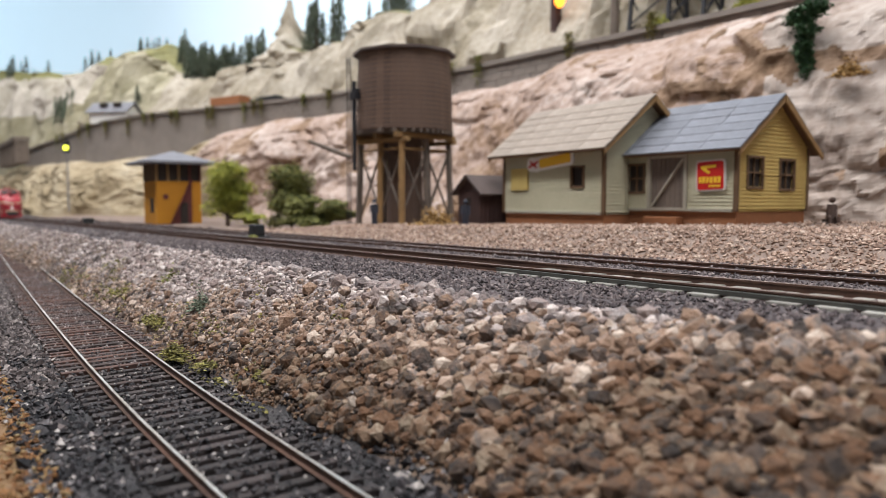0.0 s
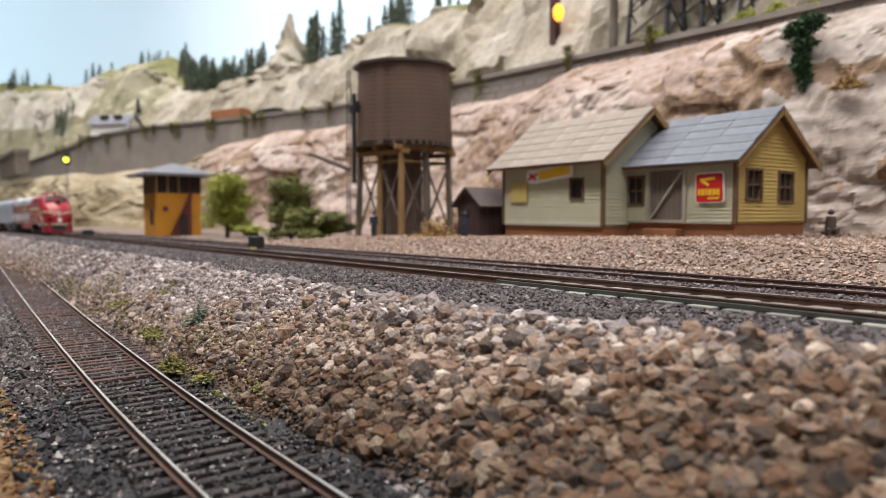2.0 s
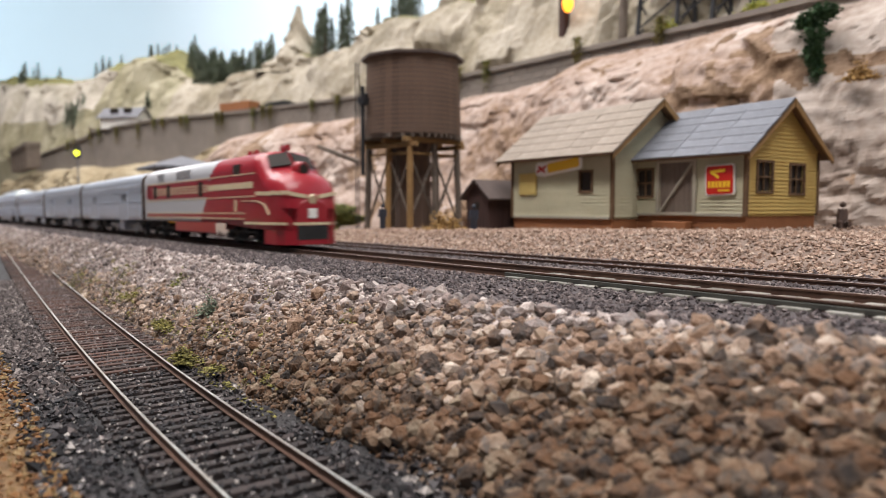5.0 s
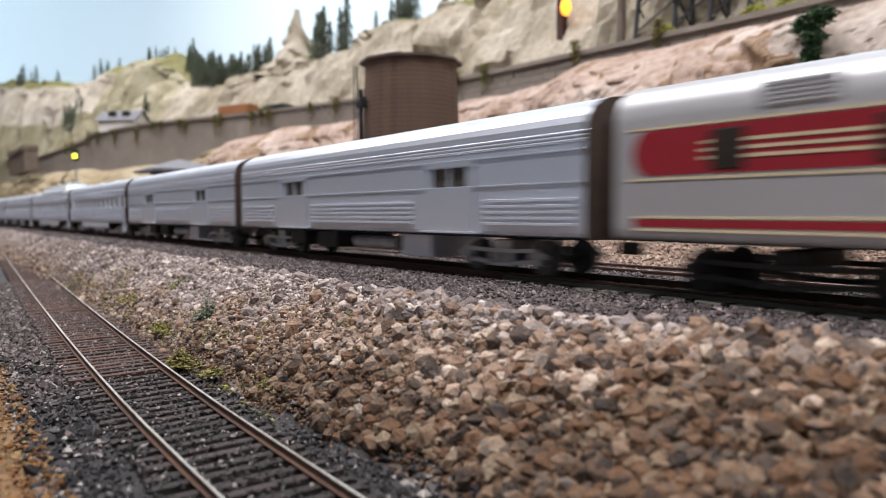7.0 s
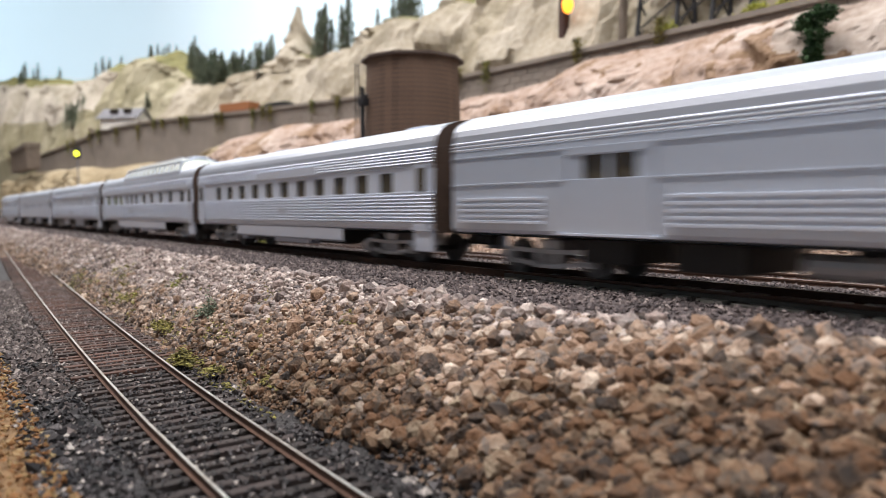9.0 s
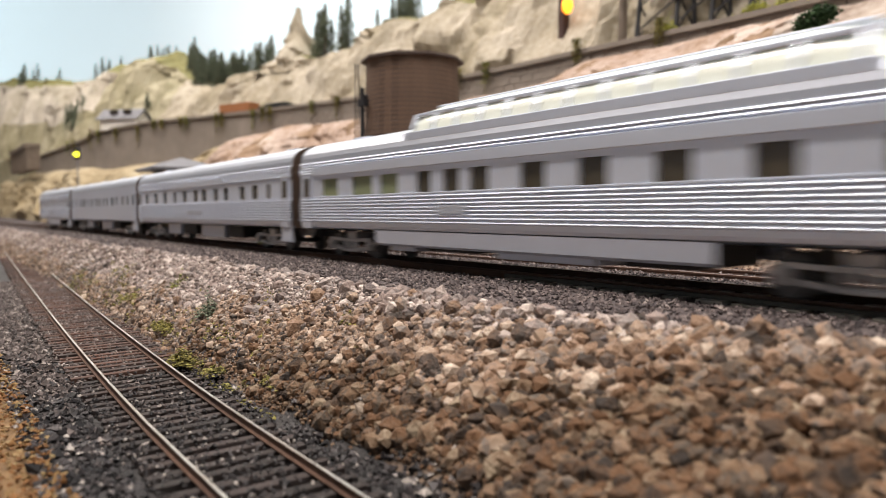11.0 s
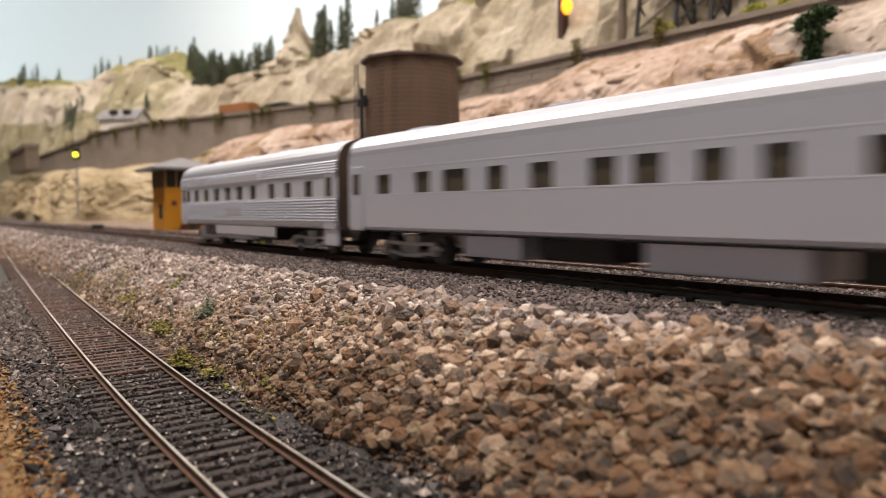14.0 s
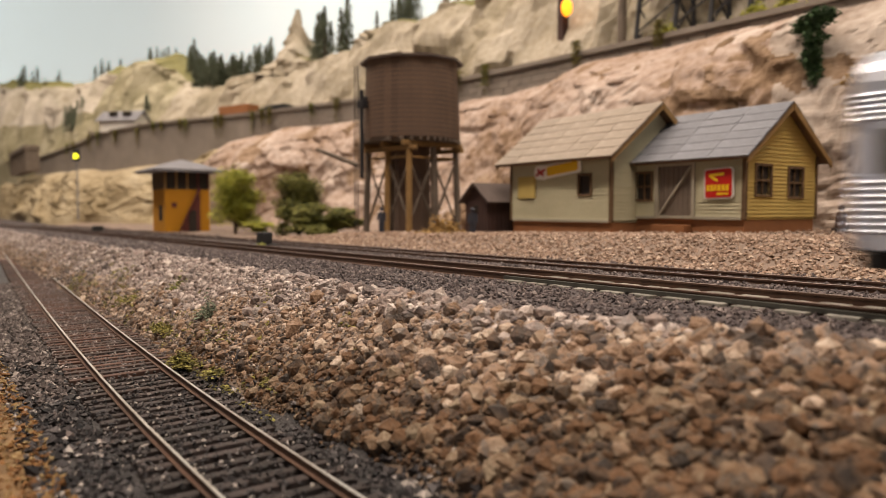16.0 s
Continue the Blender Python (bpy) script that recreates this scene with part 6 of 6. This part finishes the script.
# ---- loose stones, gravel and ballast ----
def scatter():
    r = np.random.default_rng(21)

    def place(n, x0, x1, y0, y1, s, sink=0.2, lift=0.0, power=1.0):
        x = x1 - (x1 - x0) * r.uniform(0, 1, n) ** power
        y = r.uniform(y0, y1, n)
        return np.stack([x, y, ground_z(x, y) + s * sink + lift], 1)

    bank = thing("stone_bank", 0, 0, 0, 0, "bank of loose brown, tan and grey stones beside the main line", "stone bank")
    bank["kind"] = "structure"
    # single stones nearest to the aisle
    protos = []
    for k in range(8):
        bm = bmesh.new()
        bmesh.ops.create_icosphere(bm, subdivisions=1, radius=0.5)
        for v in bm.verts:
            v.co *= 1 + random.uniform(-0.28, 0.22)
            v.co.z *= 0.72
        protos.append(part("stone", bm, "stone_one", bank))
    for i in range(290):
        x = -165 + 170 * (i / 290) + random.uniform(-4, 4)
        y = random.uniform(74, float(crest(x)) - 2)
        s = random.uniform(2.0, 4.6) if x > -100 else random.uniform(1.2, 2.2)
        ob = protos[i] if i < 8 else new("stone", protos[i % 8].data)
        ob.parent = bank
        z = float(ground_z(np.array(x), np.array(y))) + s * 0.28
        ob.matrix_basis = pose(x * MM, y * MM, z * MM, random.uniform(-35, 35), random.uniform(-35, 35), random.uniform(0, 360)) @ Matrix.Diagonal((s * random.uniform(0.9, 1.35), s, s * random.uniform(0.75, 1.1), 1))
    def heap(n, x0, x1, size, lo=63, over=1.5, sink=0.2):
        x = r.uniform(x0, x1, n)
        k = r.uniform(0, 1, n)
        foot = lo + np.interp(x, [-240, -150, -90], [-1.0, 3.0, 7.0]) + 2.5 * np.sin(x / 9.0) * np.sin(x / 23.0)
        y = foot + (crest(x) + over - foot) * k
        sz = size(x, n)
        return np.stack([x, y, ground_z(x, y) + sz * sink], 1), sz

    big = lambda x, n: np.clip(r.lognormal(0, 0.5, n) * np.interp(x, [-420, -170, -95, 60], [0.9, 1.05, 1.65, 2.5]), 0.45, 5.4)
    fine = lambda x, n: r.uniform(0.6, 1.5, n)
    far = lambda x, n: np.clip(r.lognormal(0.5, 0.35, n), 1.0, 3.6)
    sets = [heap(33000, -420, -110, big), heap(16000, -115, 60, big), heap(26000, -420, 60, fine, 61, 3, 0.35), heap(8000, -1300, -415, far)]
    P, S = np.concatenate([p for p, _ in sets]), np.concatenate([q for _, q in sets])
    # k picks the tone: darker and browner towards the foot and near end
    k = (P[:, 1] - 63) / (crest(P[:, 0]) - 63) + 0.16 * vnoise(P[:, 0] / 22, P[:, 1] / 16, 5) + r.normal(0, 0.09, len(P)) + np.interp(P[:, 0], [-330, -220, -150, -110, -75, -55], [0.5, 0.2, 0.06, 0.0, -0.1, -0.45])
    for lo, hi, mat, label in ((-9, 0.42, "stone_dirty", "darker brown stones at the foot of the bank"), (0.42, 0.86, "stone", "loose brown and grey stones heaped on the bank"), (0.86, 9, "stone_pale", "pale pinkish stones near the crest of the bank")):
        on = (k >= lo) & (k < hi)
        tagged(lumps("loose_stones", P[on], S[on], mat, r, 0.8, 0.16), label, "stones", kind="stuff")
    # pale flat ledge stones along the crest
    s = r.uniform(1.8, 4.2, 280)
    x = r.uniform(-170, -45, 280)
    y = crest(x) - 1 + r.normal(0, 1.8, 280)
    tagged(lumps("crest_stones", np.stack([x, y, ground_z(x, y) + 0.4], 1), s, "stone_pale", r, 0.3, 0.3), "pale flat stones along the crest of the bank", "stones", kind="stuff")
    # dark ballast round the main and passing tracks
    n = 38000
    s = r.uniform(0.6, 1.5, n)
    P = place(n, -520, 70, 103, 232, s, 0.2, power=1.0)
    keep = P[:, 1] > crest(P[:, 0]) - 2
    P, s = P[keep], s[keep]
    on = (np.abs(P[:, 1] - 156.3) < 15) | (np.abs(P[:, 1] - 207) < 15)
    P[on, 2] -= 0.1
    near_rail = (np.abs(np.abs(P[:, 1] - 156.3) - 8.7) < 1.6) | (np.abs(np.abs(P[:, 1] - 207) - 8.7) < 1.6)
    P, s = P[~near_rail], s[~near_rail]
    tagged(lumps("ballast", P, s, "ballast_grain", r, 0.8, 0.4, "oct"), "dark grey crushed ballast round the tracks", "ballast", kind="stuff")
    n = 6000
    s = r.uniform(1.0, 2.0, n)
    tagged(lumps("ballast", place(n, -1500, -515, 100, 240, s), s, "ballast_grain", r, 0.8, 0.4, "oct"), "dark grey crushed ballast along the far main line", "ballast", kind="stuff")
    # black ballast at the siding
    n = 30000
    s = np.clip(r.lognormal(0.05, 0.35, n), 0.5, 2.4)
    P = place(n, -520, 30, 14, 74, s, 0.2)
    dd = np.clip(-P[:, 0] - 130, 0, None)
    c = SIDING + 0.054 * dd * dd / (dd + 130)
    P[:, 1] += c - SIDING
    P[:, 2] = np.where(P[:, 1] < 66, -28.6, ground_z(P[:, 0], P[:, 1])) + s * 0.25
    on = np.abs(P[:, 1] - c) < 16
    P[on, 2] += 0.75
    keep = ~(np.abs(np.abs(P[:, 1] - c) - 8.7) < 1.5) & ~(on & (s > 1.15))
    # grains beyond about x = -205 take the paler grey-brown colour
    dusty = P[:, 0] + 45 * vnoise(P[:, 0] / 30, P[:, 1] / 12, 15) + r.normal(0, 22, len(P)) < -205
    tagged(lumps("cinders", P[keep & ~dusty], s[keep & ~dusty], "coal_grain", r, 0.8, 0.4, "oct"), "black cinder ballast with white flecks along the siding", "ballast", kind="stuff")
    tagged(lumps("cinders", P[keep & dusty], s[keep & dusty], "coal_dust", r, 0.8, 0.4, "oct"), "paler grey-brown cinder ballast at the siding's far end", "ballast", kind="stuff")
    # tan gravel on the depot bank
    n = 24000
    s = r.uniform(0.8, 2.1, n)
    tagged(lumps("gravel", place(n, -620, 60, 226, 330, s, 0.2), s, "gravel_grain", r, 0.75, 0.4, "oct"), "tan gravel on the bank below the depot", "gravel", kind="stuff")
    n = 3000
    s = r.uniform(1.0, 2.4, n)
    tagged(lumps("gravel", place(n, -420, 60, 330, 480, s, 0.2), s, "gravel_grain", r, 0.75, 0.4, "oct"), "tan gravel round the depot", "gravel", kind="stuff")
    # moss creeping over the foot of the bank
    n = 7000
    s = r.uniform(0.5, 1.3, n)
    P = place(n, -460, -130, 60, 88, s, 0.5, 0.5)
    wet = vnoise(P[:, 0] / 17, P[:, 1] / 6, 3) + 0.5 * vnoise(P[:, 0] / 7, P[:, 1] / 4, 4) - np.interp(P[:, 1], [60, 88], [-0.1, 0.35]) - np.interp(P[:, 0], [-260, -130], [0.0, 0.5])
    tagged(lumps("moss", P[wet > 0.0], s[wet > 0.0], "moss", r, 0.5, 0.5, "oct"), "olive moss creeping over the foot of the stone bank", "moss", kind="stuff")
    # scorched turf at the aisle edge
    n = 12000
    s = r.uniform(0.5, 1.5, n)
    P = place(n, -420, 0, -20, 19, s, 0.4)
    P[:, 2] += np.abs(r.normal(0, 0.8, n))
    tagged(lumps("turf", P, s, "turf", r, 0.6, 0.5, "oct"), "scorched orange and straw turf at the layout edge", "turf", kind="stuff")


scatter()


# ---- what moves ----
def line_y(x):
    """The main line bends slightly towards the aisle at its far end."""
    return LINE - 0.000015 * max(-x - 450, 0) ** 2


def run(t):
    """How far the train has come: it slows a little as it nears the depot."""
    late = np.interp(t, [0, 1, 2, 3, 3.5, 4, 5, 6, 7, 8, 9, 11.5, 12, 12.5, 13, 14.5, 15, 15.5, 16], [-42, -52, -57, -57.5, -55, -48, -28, -11, -1, 3.8, 5.2, 4.5, 0.5, -2, -7, -10.6, -17, -21.4, -23.7])
    return V * t + float(late)


def motions():
    for ob, t0, length in TRAIN:
        rows = []
        for k in range(33):
            t = k * 0.5
            x = 104.3 - 3.5 + run(t) - V * t0
            y0, y1 = line_y(x), line_y(x - length)
            z0, z1 = float(grade(np.array(x))), float(grade(np.array(x - length)))
            rows.append((t, pose(x * MM, y0 * MM, z0 * MM, 0, -math.degrees(math.atan2(z0 - z1, length)), math.degrees(math.atan2(y0 - y1, length)))))
        walk(ob, rows)


motions()
